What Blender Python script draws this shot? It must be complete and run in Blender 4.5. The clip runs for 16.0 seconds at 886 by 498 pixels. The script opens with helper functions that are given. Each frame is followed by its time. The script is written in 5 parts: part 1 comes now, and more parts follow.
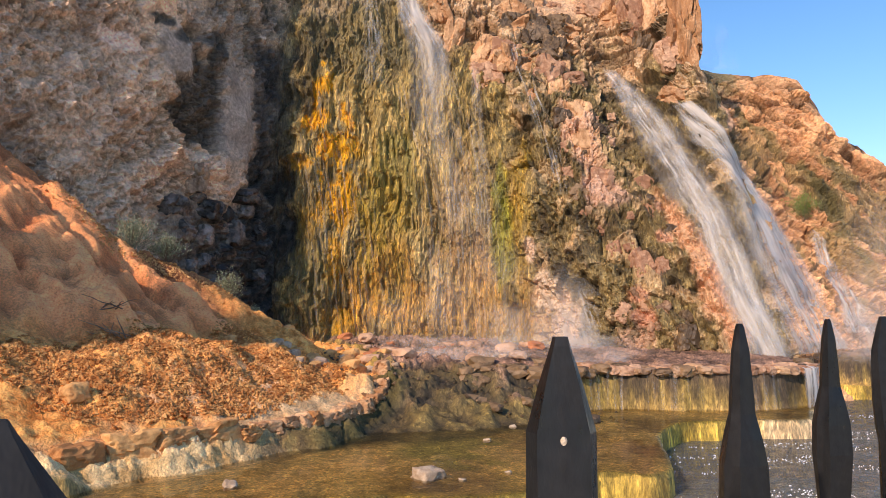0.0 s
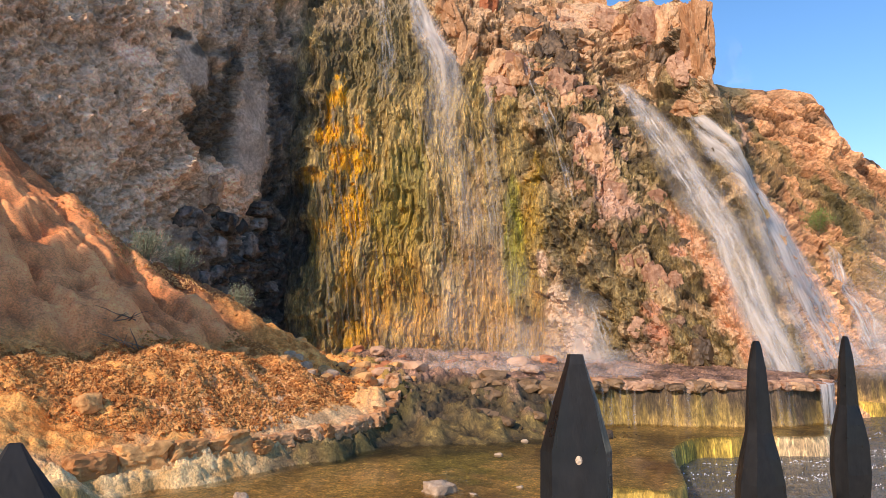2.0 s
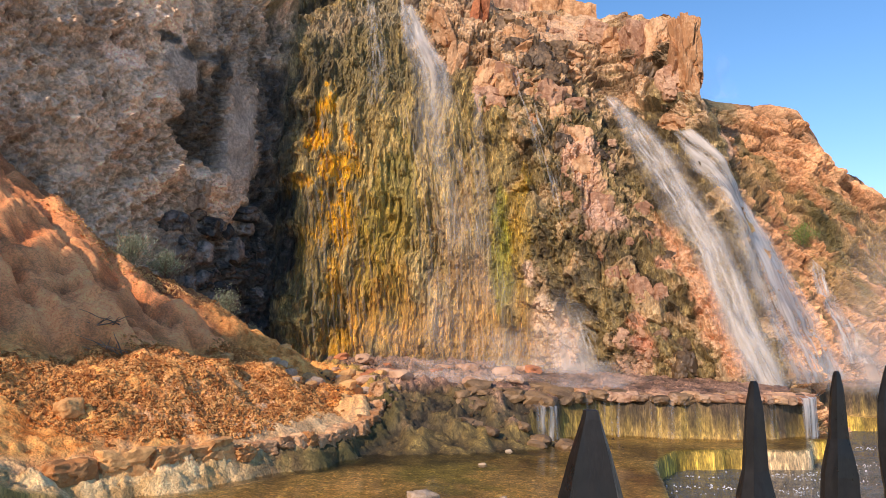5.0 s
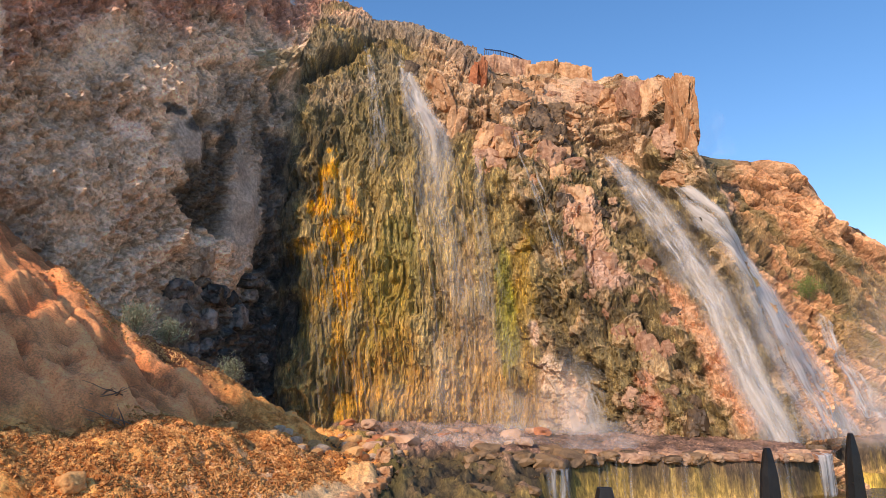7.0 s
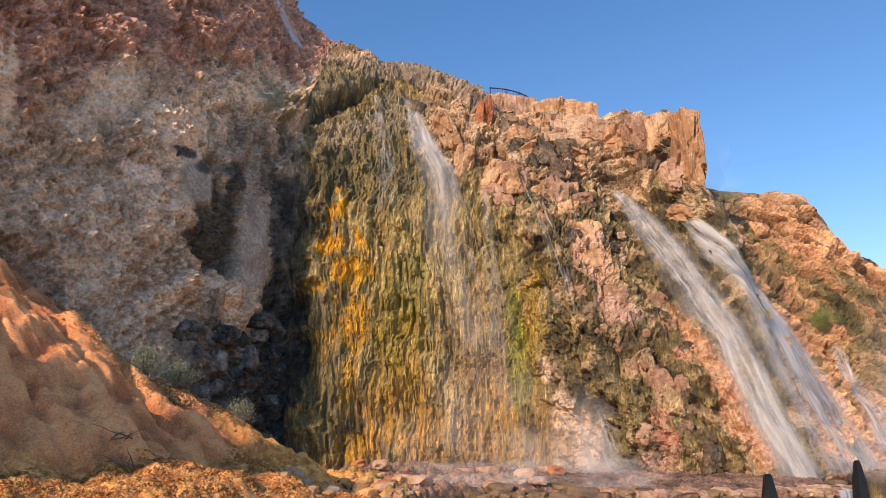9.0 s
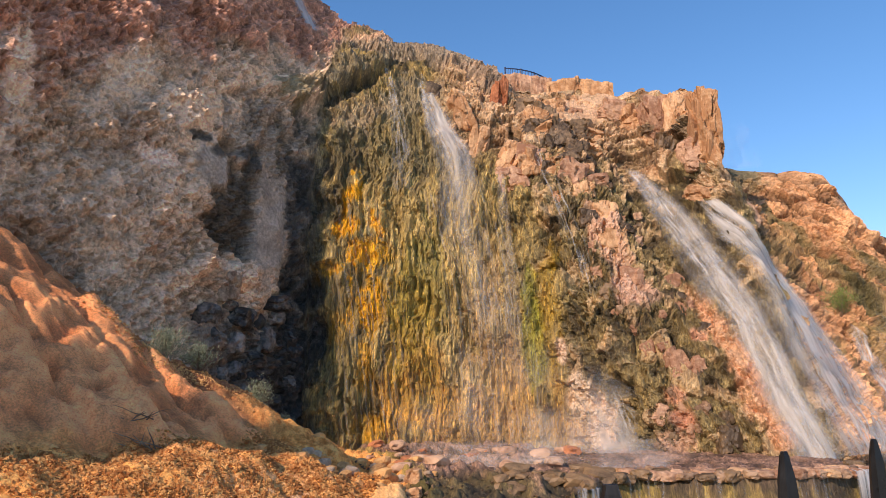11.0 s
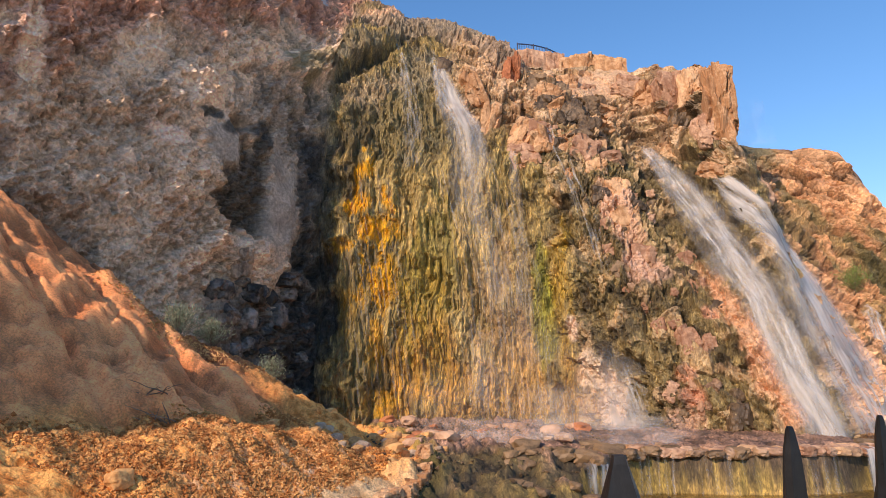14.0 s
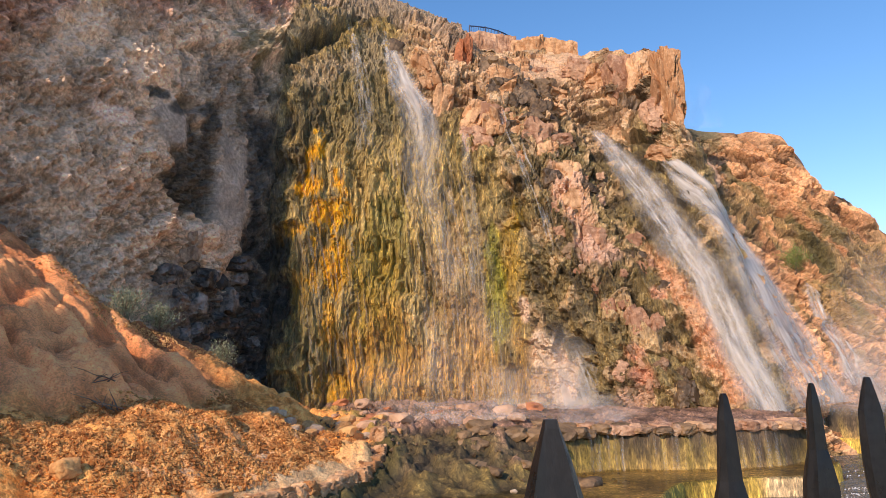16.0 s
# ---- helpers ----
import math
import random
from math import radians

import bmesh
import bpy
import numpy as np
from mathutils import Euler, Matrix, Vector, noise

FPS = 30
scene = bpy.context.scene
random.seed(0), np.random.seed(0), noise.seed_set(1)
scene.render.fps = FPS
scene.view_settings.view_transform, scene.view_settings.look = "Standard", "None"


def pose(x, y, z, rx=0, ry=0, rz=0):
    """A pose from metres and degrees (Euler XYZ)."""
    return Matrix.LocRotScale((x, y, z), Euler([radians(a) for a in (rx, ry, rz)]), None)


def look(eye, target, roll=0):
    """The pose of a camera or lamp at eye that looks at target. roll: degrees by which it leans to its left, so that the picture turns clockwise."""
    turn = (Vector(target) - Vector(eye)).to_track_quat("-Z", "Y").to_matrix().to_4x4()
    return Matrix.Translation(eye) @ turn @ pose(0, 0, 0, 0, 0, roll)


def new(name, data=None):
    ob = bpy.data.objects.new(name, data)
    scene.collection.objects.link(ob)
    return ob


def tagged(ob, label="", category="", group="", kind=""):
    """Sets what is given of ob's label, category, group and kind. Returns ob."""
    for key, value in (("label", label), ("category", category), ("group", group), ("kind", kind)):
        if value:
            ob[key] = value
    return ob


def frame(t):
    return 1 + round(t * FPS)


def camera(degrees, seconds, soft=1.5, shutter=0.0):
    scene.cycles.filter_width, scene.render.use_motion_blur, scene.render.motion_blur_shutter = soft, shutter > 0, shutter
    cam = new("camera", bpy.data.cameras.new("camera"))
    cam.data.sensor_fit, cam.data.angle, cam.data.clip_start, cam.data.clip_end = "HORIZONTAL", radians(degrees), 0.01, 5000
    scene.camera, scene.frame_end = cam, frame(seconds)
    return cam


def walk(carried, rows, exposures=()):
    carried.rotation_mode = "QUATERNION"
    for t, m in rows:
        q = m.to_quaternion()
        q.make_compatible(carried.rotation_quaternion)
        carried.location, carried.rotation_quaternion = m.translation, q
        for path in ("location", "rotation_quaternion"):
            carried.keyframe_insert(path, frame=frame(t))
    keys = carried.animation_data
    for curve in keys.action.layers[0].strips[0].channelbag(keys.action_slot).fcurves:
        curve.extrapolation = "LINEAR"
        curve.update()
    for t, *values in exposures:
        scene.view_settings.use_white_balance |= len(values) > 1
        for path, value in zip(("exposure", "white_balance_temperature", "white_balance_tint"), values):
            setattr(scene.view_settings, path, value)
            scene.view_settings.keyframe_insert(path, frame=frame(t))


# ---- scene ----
cam = camera(60.5, 16.0, soft=0.75)
ROWS = [
    (0.0, 0.0000, 0.0000, 3.6000, 94.20, -0.00, -0.00),
    (0.5, -0.0008, 0.0008, 3.6005, 94.64, -0.28, -0.10),
    (1.0, -0.0016, 0.0016, 3.6010, 95.10, -0.46, 0.33),
    (1.5, -0.0024, 0.0024, 3.6015, 95.21, -0.54, 0.55),
    (2.0, -0.0010, 0.0014, 3.6014, 95.19, -0.34, 0.89),
    (2.5, 0.0003, 0.0004, 3.6013, 95.16, -0.22, 1.19),
    (3.0, 0.0017, -0.0006, 3.6012, 95.02, -0.29, 1.28),
    (3.5, 0.0008, -0.0016, 3.6014, 94.88, -0.70, 0.98),
    (6.0, -0.0256, -0.0200, 3.6333, 97.75, -1.10, -0.48),
    (6.5, -0.0225, -0.0203, 3.6315, 99.12, -0.56, 0.20),
    (7.0, -0.0195, -0.0207, 3.6298, 100.45, 0.12, 0.27),
    (7.5, -0.0164, -0.0210, 3.6280, 101.81, 0.66, -0.10),
    (8.0, -0.0133, -0.0213, 3.6262, 103.16, 0.69, -0.12),
    (8.5, -0.0102, -0.0216, 3.6245, 103.56, 0.82, 0.38),
    (9.0, -0.0071, -0.0220, 3.6227, 103.28, 0.91, 1.15),
    (11.5, -0.0106, -0.0324, 3.6208, 101.77, 0.91, 2.54),
    (12.0, -0.0113, -0.0345, 3.6205, 101.70, 0.92, 2.90),
    (12.5, -0.0120, -0.0366, 3.6201, 101.59, 1.08, 3.45),
    (13.0, -0.0118, -0.0388, 3.6199, 101.31, 1.02, 3.73),
    (13.5, -0.0115, -0.0409, 3.6197, 100.80, 0.79, 3.53),
    (14.0, -0.0113, -0.0431, 3.6195, 100.21, 0.65, 3.15),
    (14.5, -0.0111, -0.0452, 3.6193, 99.71, 0.90, 2.93),
    (15.0, -0.0077, -0.0421, 3.6169, 99.43, 1.22, 2.55),
    (15.5, -0.0043, -0.0390, 3.6145, 99.23, 1.48, 1.04),
    (16.0, -0.0009, -0.0359, 3.6120, 98.86, 1.53, -0.28),
]
walk(cam, [(t, pose(x, y, z, rx, ry, rz)) for t, x, y, z, rx, ry, rz in ROWS], [(0.0, -0.10, 7500, 21), (3.5, -0.10, 7500, 21), (8.0, -0.21, 7500, 21), (9.0, -0.21, 7500, 21), (12.5, -0.19, 7500, 21), (16.0, -0.15, 7500, 21)])

# ---- light ----
SUN_DIR = Vector((-0.52, -0.66, 0.54)).normalized()      # towards the sun: behind the camera, to its left
sun = new("sun", bpy.data.lights.new("sun", "SUN"))
sun.data.energy, sun.data.angle, sun.data.color = 4.5, radians(1.0), (1.0, 0.90, 0.78)
sun.matrix_world = look(SUN_DIR * 60, (0, 0, 0))
world = bpy.data.worlds.new("world")
scene.world = world
world.use_nodes = True
wn = world.node_tree.nodes
sky = wn.new("ShaderNodeTexSky")
sky.sky_type, sky.sun_disc = "NISHITA", False
sky.sun_elevation = math.asin(SUN_DIR.z)
sky.sun_rotation = math.atan2(SUN_DIR.x, SUN_DIR.y)
sky.air_density, sky.dust_density, sky.ozone_density = 1.1, 0.25, 5.0
wn["Background"].inputs["Strength"].default_value = 0.23
clear = wn.new("ShaderNodeHueSaturation")
clear.inputs["Saturation"].default_value = 1.2
world.node_tree.links.new(sky.outputs[0], clear.inputs["Color"])
world.node_tree.links.new(clear.outputs[0], wn["Background"].inputs["Color"])


# ---- noise on arrays of points ----
def smooth(a, b, x):
    k = np.clip((x - a) / (b - a), 0, 1)
    return k * k * (3 - 2 * k)


def hashed(ix, iy, iz, seed):
    h = (ix.astype(np.int64) * 374761393 + iy.astype(np.int64) * 668265263 + iz.astype(np.int64) * 2147483647 + seed * 1274126177) & 0xFFFFFFFF
    h = ((h ^ (h >> 13)) * 1274126177) & 0xFFFFFFFF
    h = ((h ^ (h >> 16)) * 2246822519) & 0xFFFFFFFF
    return ((h ^ (h >> 15)) & 0xFFFFFF) / float(0x1000000)


def vnoise(p, seed=0):
    """Value noise in -1..1 at the points p (n, 3)."""
    i = np.floor(p).astype(np.int64)
    f = p - i
    f = f * f * f * (f * (f * 6 - 15) + 10)
    out = 0
    for dx in (0, 1):
        for dy in (0, 1):
            for dz in (0, 1):
                w = (f[:, 0] if dx else 1 - f[:, 0]) * (f[:, 1] if dy else 1 - f[:, 1]) * (f[:, 2] if dz else 1 - f[:, 2])
                out = out + w * hashed(i[:, 0] + dx, i[:, 1] + dy, i[:, 2] + dz, seed)
    return out * 2 - 1


def fbm(p, octaves=4, seed=0, gain=0.5):
    out, amp = 0, 1.0
    for k in range(octaves):
        out = out + amp * vnoise(p * 2.03 ** k + 17.3 * k, seed + k)
        amp *= gain
    return out


def ridged(p, octaves=3, seed=0, gain=0.5):
    """Sharp crests with rounded valleys between them, about -1..1."""
    out, amp = 0, 1.0
    for k in range(octaves):
        out = out + amp * (1 - 2.6 * np.abs(vnoise(p * 2.07 ** k + 11.7 * k, seed + k)))
        amp *= gain
    return out


def facets(p, seed=0, tilt=0.8):
    """Broken-stone relief: every cell is a tilted flat face. Returns height, distance to the cell's edge and a random number of the cell."""
    i = np.floor(p).astype(np.int64)
    n = len(p)
    best, second = np.full(n, 9.0), np.full(n, 9.0)
    height, rnd = np.zeros(n), np.zeros(n)
    for dx in (-1, 0, 1):
        for dy in (-1, 0, 1):
            for dz in (-1, 0, 1):
                cx, cy, cz = i[:, 0] + dx, i[:, 1] + dy, i[:, 2] + dz
                v = [p[:, k] - c - hashed(cx, cy, cz, seed + 11 + k) for k, c in enumerate((cx, cy, cz))]
                d = v[0] ** 2 + v[1] ** 2 + v[2] ** 2
                near = d < best
                second = np.where(near, best, np.minimum(second, d))
                best = np.where(near, d, best)
                r = hashed(cx, cy, cz, seed + 31)
                h = (r - 0.5) + tilt * sum((hashed(cx, cy, cz, seed + 41 + k) - 0.5) * 2 * v[k] for k in range(3))
                height, rnd = np.where(near, h, height), np.where(near, r, rnd)
    return height, np.sqrt(second) - np.sqrt(best), rnd


# ---- meshes ----
def grid_mesh(name, pos, material, colours=None, wet=None, keep=None, soft=True):
    """A sheet of rows x columns points (rows, cols, 3) as one mesh object, smooth or broken, with colours and wetness at its points."""
    rows, cols = pos.shape[:2]
    idx = np.arange(rows * cols).reshape(rows, cols)
    quads = np.stack([idx[:-1, :-1], idx[:-1, 1:], idx[1:, 1:], idx[1:, :-1]], -1).reshape(-1, 4)
    if keep is not None:
        quads = quads[keep.reshape(-1)[quads].all(1)]
    me = bpy.data.meshes.new(name)
    me.vertices.add(rows * cols)
    me.vertices.foreach_set("co", pos.reshape(-1).astype(np.float32))
    me.loops.add(len(quads) * 4)
    me.loops.foreach_set("vertex_index", quads.reshape(-1).astype(np.int32))
    me.polygons.add(len(quads))
    me.polygons.foreach_set("loop_start", np.arange(0, len(quads) * 4, 4, dtype=np.int32))
    me.polygons.foreach_set("use_smooth", np.full(len(quads), soft, dtype=bool))
    me.update(calc_edges=True)
    if colours is not None:
        a = me.attributes.new("tint", "FLOAT_COLOR", "POINT")
        c = np.ones((rows * cols, 4), np.float32)
        c[:, :3] = colours.reshape(-1, 3)
        c[:, 3] = 0 if wet is None else wet.reshape(-1)
        a.data.foreach_set("color", c.reshape(-1))
    if keep is not None:
        bm = bmesh.new()
        bm.from_mesh(me)
        bmesh.ops.delete(bm, geom=[v for v in bm.verts if not v.link_faces], context="VERTS")
        bm.to_mesh(me)
        bm.free()
    me.materials.append(material)
    return new(name, me)


def part(name, bm, material, parent=None, label=""):
    me = bpy.data.meshes.new(name)
    bm.to_mesh(me)
    bm.free()
    me.materials.append(material)
    ob = new(name, me)
    if parent:
        ob.parent = parent
    return tagged(ob, label)


def empty(name, x, y, z, label, category, group=""):
    ob = new(name)
    ob.matrix_world = pose(x, y, z)
    return tagged(ob, label, category, group)


# ---- materials ----
def nodes_of(name):
    m = bpy.data.materials.new(name)
    m.use_nodes = True
    return m, m.node_tree.nodes, m.node_tree.links, m.node_tree.nodes["Principled BSDF"]


def node(ns, kind, **values):
    n = ns.new(kind)
    for k, v in values.items():
        n.inputs[k.replace("_", " ")].default_value = v
    return n


def math_node(ns, ls, op, a, b):
    n = ns.new("ShaderNodeMath")
    n.operation = op
    for k, v in enumerate((a, b)):
        if isinstance(v, (int, float)):
            n.inputs[k].default_value = v
        else:
            ls.new(v, n.inputs[k])
    return n.outputs[0]


def stretched(ns, ls, scale):
    g, m = ns.new("ShaderNodeNewGeometry"), ns.new("ShaderNodeMapping")
    m.inputs["Scale"].default_value = scale
    ls.new(g.outputs["Position"], m.inputs["Vector"])
    return m.outputs[0]


def spread(ns, ls, value, low, high, to_low, to_high):
    r = ns.new("ShaderNodeMapRange")
    for k, v in (("From Min", low), ("From Max", high), ("To Min", to_low), ("To Max", to_high)):
        r.inputs[k].default_value = v
    ls.new(value, r.inputs["Value"])
    return r.outputs[0]


def tinted_rock(name, rough_dry, rough_wet, piece=3.2, bump=0.26, crack=1.0, mottle=0.5):
    """Rock whose mineral colour comes with the mesh. Dry, it is broken into pieces with dark joints; where water runs, it has drip lines, crust and a wet gloss."""
    m, ns, ls, b = nodes_of(name)
    at = ns.new("ShaderNodeAttribute")
    at.attribute_name = "tint"
    wet = at.outputs["Alpha"]
    here = stretched(ns, ls, (1, 1, 1))
    grain = node(ns, "ShaderNodeTexNoise", Scale=piece * 2.2, Detail=6.0, Roughness=0.58)
    ls.new(here, grain.inputs["Vector"])
    sway = node(ns, "ShaderNodeTexNoise", Scale=piece * 0.8, Detail=1.5, Roughness=0.5)
    ls.new(here, sway.inputs["Vector"])
    bent = ns.new("ShaderNodeVectorMath")
    bent.operation = "MULTIPLY_ADD"
    ls.new(sway.outputs["Color"], bent.inputs[0])
    bent.inputs[1].default_value = [0.9 / piece] * 3
    ls.new(here, bent.inputs[2])
    tones, relief = [], []
    for k, (size, depth, dark) in enumerate(((piece, 0.5, 0.66), (piece * 3.1, 0.25, 0.66))):
        cell = node(ns, "ShaderNodeTexVoronoi", Scale=size)
        joint = node(ns, "ShaderNodeTexVoronoi", Scale=size)
        joint.feature = "DISTANCE_TO_EDGE"
        sep = ns.new("ShaderNodeSeparateColor")
        for n in (cell, joint):
            ls.new(bent.outputs[0], n.inputs["Vector"])
        ls.new(cell.outputs["Color"], sep.inputs[0])
        tones.append(spread(ns, ls, sep.outputs[0], 0, 1, 1 - 0.14 * crack, 1 + 0.22 * crack))
        tones.append(spread(ns, ls, joint.outputs["Distance"], 0.0, 0.06, 1 - crack * (1 - dark), 1.07))
        flat = spread(ns, ls, joint.outputs["Distance"], 0.0, 0.22, 0.0, depth * min(1.0, 1.6 * crack))
        relief.append(math_node(ns, ls, "ADD", flat, math_node(ns, ls, "MULTIPLY", sep.outputs[1], depth * 0.7)))
    tones.append(spread(ns, ls, grain.outputs[0], 0.36, 0.64, 1.1 - mottle, 1.1 + mottle))
    dry_k = tones[0]
    for t in tones[1:]:
        dry_k = math_node(ns, ls, "MULTIPLY", dry_k, t)
    dry_h = math_node(ns, ls, "ADD", math_node(ns, ls, "ADD", relief[0], relief[1]), math_node(ns, ls, "MULTIPLY", grain.outputs[0], 0.8))
    w1 = node(ns, "ShaderNodeTexNoise", Scale=20.0, Detail=6.0, Roughness=0.75)
    ls.new(stretched(ns, ls, (1, 1, 0.22)), w1.inputs["Vector"])
    thread = node(ns, "ShaderNodeTexNoise", Scale=10.0, Detail=3.0, Roughness=0.6)
    ls.new(stretched(ns, ls, (1, 1, 0.045)), thread.inputs["Vector"])
    w2 = node(ns, "ShaderNodeTexNoise", Scale=5.0, Detail=3.0, Roughness=0.6)
    ls.new(stretched(ns, ls, (1, 1, 0.16)), w2.inputs["Vector"])
    crust = node(ns, "ShaderNodeTexVoronoi", Scale=11.0)
    ls.new(stretched(ns, ls, (1, 1, 0.45)), crust.inputs["Vector"])
    wet_k = math_node(ns, ls, "MULTIPLY", spread(ns, ls, w1.outputs[0], 0.36, 0.64, 0.40, 1.62), spread(ns, ls, w2.outputs[0], 0.36, 0.60, 0.66, 1.28))
    wet_k = math_node(ns, ls, "MULTIPLY", wet_k, spread(ns, ls, thread.outputs[0], 0.54, 0.70, 0.90, 1.9))
    wet_h = math_node(ns, ls, "ADD", math_node(ns, ls, "MULTIPLY", w1.outputs[0], 0.9), math_node(ns, ls, "MULTIPLY", crust.outputs["Distance"], -0.25))
    both, rise = ns.new("ShaderNodeMix"), ns.new("ShaderNodeMix")
    for n, p, q in ((both, dry_k, wet_k), (rise, dry_h, wet_h)):
        ls.new(wet, n.inputs[0])
        ls.new(p, n.inputs[2])
        ls.new(q, n.inputs[3])
    mix = ns.new("ShaderNodeVectorMath")
    mix.operation = "SCALE"
    ls.new(at.outputs["Color"], mix.inputs[0])
    ls.new(both.outputs[0], mix.inputs["Scale"])
    ls.new(mix.outputs[0], b.inputs["Base Color"])
    ls.new(spread(ns, ls, wet, 0, 1, rough_dry, rough_wet), b.inputs["Roughness"])
    bp = node(ns, "ShaderNodeBump", Strength=1.0, Distance=bump)
    ls.new(rise.outputs[0], bp.inputs["Height"])
    ls.new(bp.outputs[0], b.inputs["Normal"])
    return m


def stone(name, dark, light, scale=6.0, rough=0.85, bump=0.03):
    """Plain stone: two tones by noise and by piece, with relief."""
    m, ns, ls, b = nodes_of(name)
    n1 = node(ns, "ShaderNodeTexNoise", Scale=scale, Detail=7.0, Roughness=0.68)
    ls.new(stretched(ns, ls, (1, 1, 1)), n1.inputs["Vector"])
    ramp = ns.new("ShaderNodeValToRGB")
    ramp.color_ramp.elements[0].position, ramp.color_ramp.elements[0].color = 0.3, (*dark, 1)
    ramp.color_ramp.elements[1].position, ramp.color_ramp.elements[1].color = 0.68, (*light, 1)
    g = ns.new("ShaderNodeNewGeometry")
    o = ns.new("ShaderNodeObjectInfo")
    k = math_node(ns, ls, "ADD", math_node(ns, ls, "MULTIPLY", g.outputs["Random Per Island"], 0.25), math_node(ns, ls, "MULTIPLY", o.outputs["Random"], 0.2))
    n2 = node(ns, "ShaderNodeTexNoise", Scale=scale * 0.22, Detail=4.0, Roughness=0.6)
    ls.new(stretched(ns, ls, (1, 1, 0.5)), n2.inputs["Vector"])
    k = math_node(ns, ls, "ADD", k, spread(ns, ls, n2.outputs[0], 0.35, 0.65, -0.16, 0.16))
    k = math_node(ns, ls, "ADD", n1.outputs[0], math_node(ns, ls, "SUBTRACT", k, 0.26))
    ls.new(k, ramp.inputs[0])
    ls.new(ramp.outputs[0], b.inputs["Base Color"])
    b.inputs["Roughness"].default_value = rough
    bp = node(ns, "ShaderNodeBump", Strength=1.0, Distance=bump)
    ls.new(n1.outputs[0], bp.inputs["Height"])
    ls.new(bp.outputs[0], b.inputs["Normal"])
    return m


def falling_water(name, streak=(5.0, 5.0, 0.5), cover=0.5):
    """White water: thin streaks of foam with gaps between them; the sheet's 'tint' alpha thins it."""
    m, ns, ls, b = nodes_of(name)
    at = ns.new("ShaderNodeAttribute")
    at.attribute_name = "tint"
    sep = ns.new("ShaderNodeSeparateColor")
    ls.new(at.outputs["Color"], sep.inputs[0])
    comb = ns.new("ShaderNodeCombineXYZ")
    ls.new(math_node(ns, ls, "MULTIPLY", sep.outputs[0], streak[0] * 10), comb.inputs[0])
    ls.new(math_node(ns, ls, "MULTIPLY", sep.outputs[1], streak[2] * 10), comb.inputs[1])
    n1 = node(ns, "ShaderNodeTexNoise", Scale=1.0, Detail=6.0, Roughness=0.58)
    ls.new(comb.outputs[0], n1.inputs["Vector"])
    r = node(ns, "ShaderNodeMapRange")
    r.inputs["From Min"].default_value, r.inputs["From Max"].default_value = 0.64 - 0.3 * cover, 0.98 - 0.3 * cover
    ls.new(n1.outputs[0], r.inputs["Value"])
    al = math_node(ns, ls, "MULTIPLY", r.outputs[0], at.outputs["Alpha"])
    b.inputs["Base Color"].default_value = (0.80, 0.75, 0.68, 1)
    b.inputs["Roughness"].default_value = 0.45
    ls.new(al, b.inputs["Alpha"])
    return m


def pool_water(name, tint, ripple, bump, sheen=1.0, murk=0.0):
    m, ns, ls, b = nodes_of(name)
    out = ns["Material Output"]
    ns.remove(b)
    clear = ns.new("ShaderNodeBsdfTransparent")
    clear.inputs[0].default_value = (*tint, 1)
    mud = ns.new("ShaderNodeBsdfDiffuse")
    mud.inputs[0].default_value = (0.24, 0.24, 0.20, 1)
    body = ns.new("ShaderNodeMixShader")
    body.inputs[0].default_value = murk
    ls.new(clear.outputs[0], body.inputs[1])
    ls.new(mud.outputs[0], body.inputs[2])
    gloss = ns.new("ShaderNodeBsdfGlossy")
    gloss.inputs["Roughness"].default_value = 0.06
    fr = node(ns, "ShaderNodeFresnel", IOR=1.33)
    n1 = node(ns, "ShaderNodeTexNoise", Scale=1.0, Detail=4.0, Roughness=0.6)
    ls.new(stretched(ns, ls, ripple), n1.inputs["Vector"])
    bp = node(ns, "ShaderNodeBump", Strength=1.0, Distance=bump)
    ls.new(n1.outputs[0], bp.inputs["Height"])
    for n in (gloss, fr):
        ls.new(bp.outputs[0], n.inputs["Normal"])
    mix = ns.new("ShaderNodeMixShader")
    ls.new(math_node(ns, ls, "MULTIPLY", fr.outputs[0], sheen), mix.inputs[0])
    ls.new(body.outputs[0], mix.inputs[1])
    ls.new(gloss.outputs[0], mix.inputs[2])
    ls.new(mix.outputs[0], out.inputs["Surface"])
    return m


def painted_metal(name, colour, rough=0.5):
    m, ns, ls, b = nodes_of(name)
    n1 = node(ns, "ShaderNodeTexNoise", Scale=120.0, Detail=4.0)
    ls.new(stretched(ns, ls, (1, 1, 1)), n1.inputs["Vector"])
    ramp = ns.new("ShaderNodeValToRGB")
    ramp.color_ramp.elements[0].position, ramp.color_ramp.elements[0].color = 0.35, (*colour, 1)
    ramp.color_ramp.elements[1].position, ramp.color_ramp.elements[1].color = 0.8, (*[c * 1.6 + 0.005 for c in colour], 1)
    ls.new(n1.outputs[0], ramp.inputs[0])
    ls.new(ramp.outputs[0], b.inputs["Base Color"])
    b.inputs["Specular IOR Level"].default_value = 0.45
    worn = node(ns, "ShaderNodeTexNoise", Scale=45.0, Detail=5.0, Roughness=0.7)
    ls.new(stretched(ns, ls, (1, 1, 0.4)), worn.inputs["Vector"])
    ls.new(spread(ns, ls, worn.outputs[0], 0.35, 0.65, rough - 0.22, rough + 0.3), b.inputs["Roughness"])
    bp = node(ns, "ShaderNodeBump", Strength=0.7, Distance=0.0012)
    ls.new(worn.outputs[0], bp.inputs["Height"])
    ls.new(bp.outputs[0], b.inputs["Normal"])
    return m


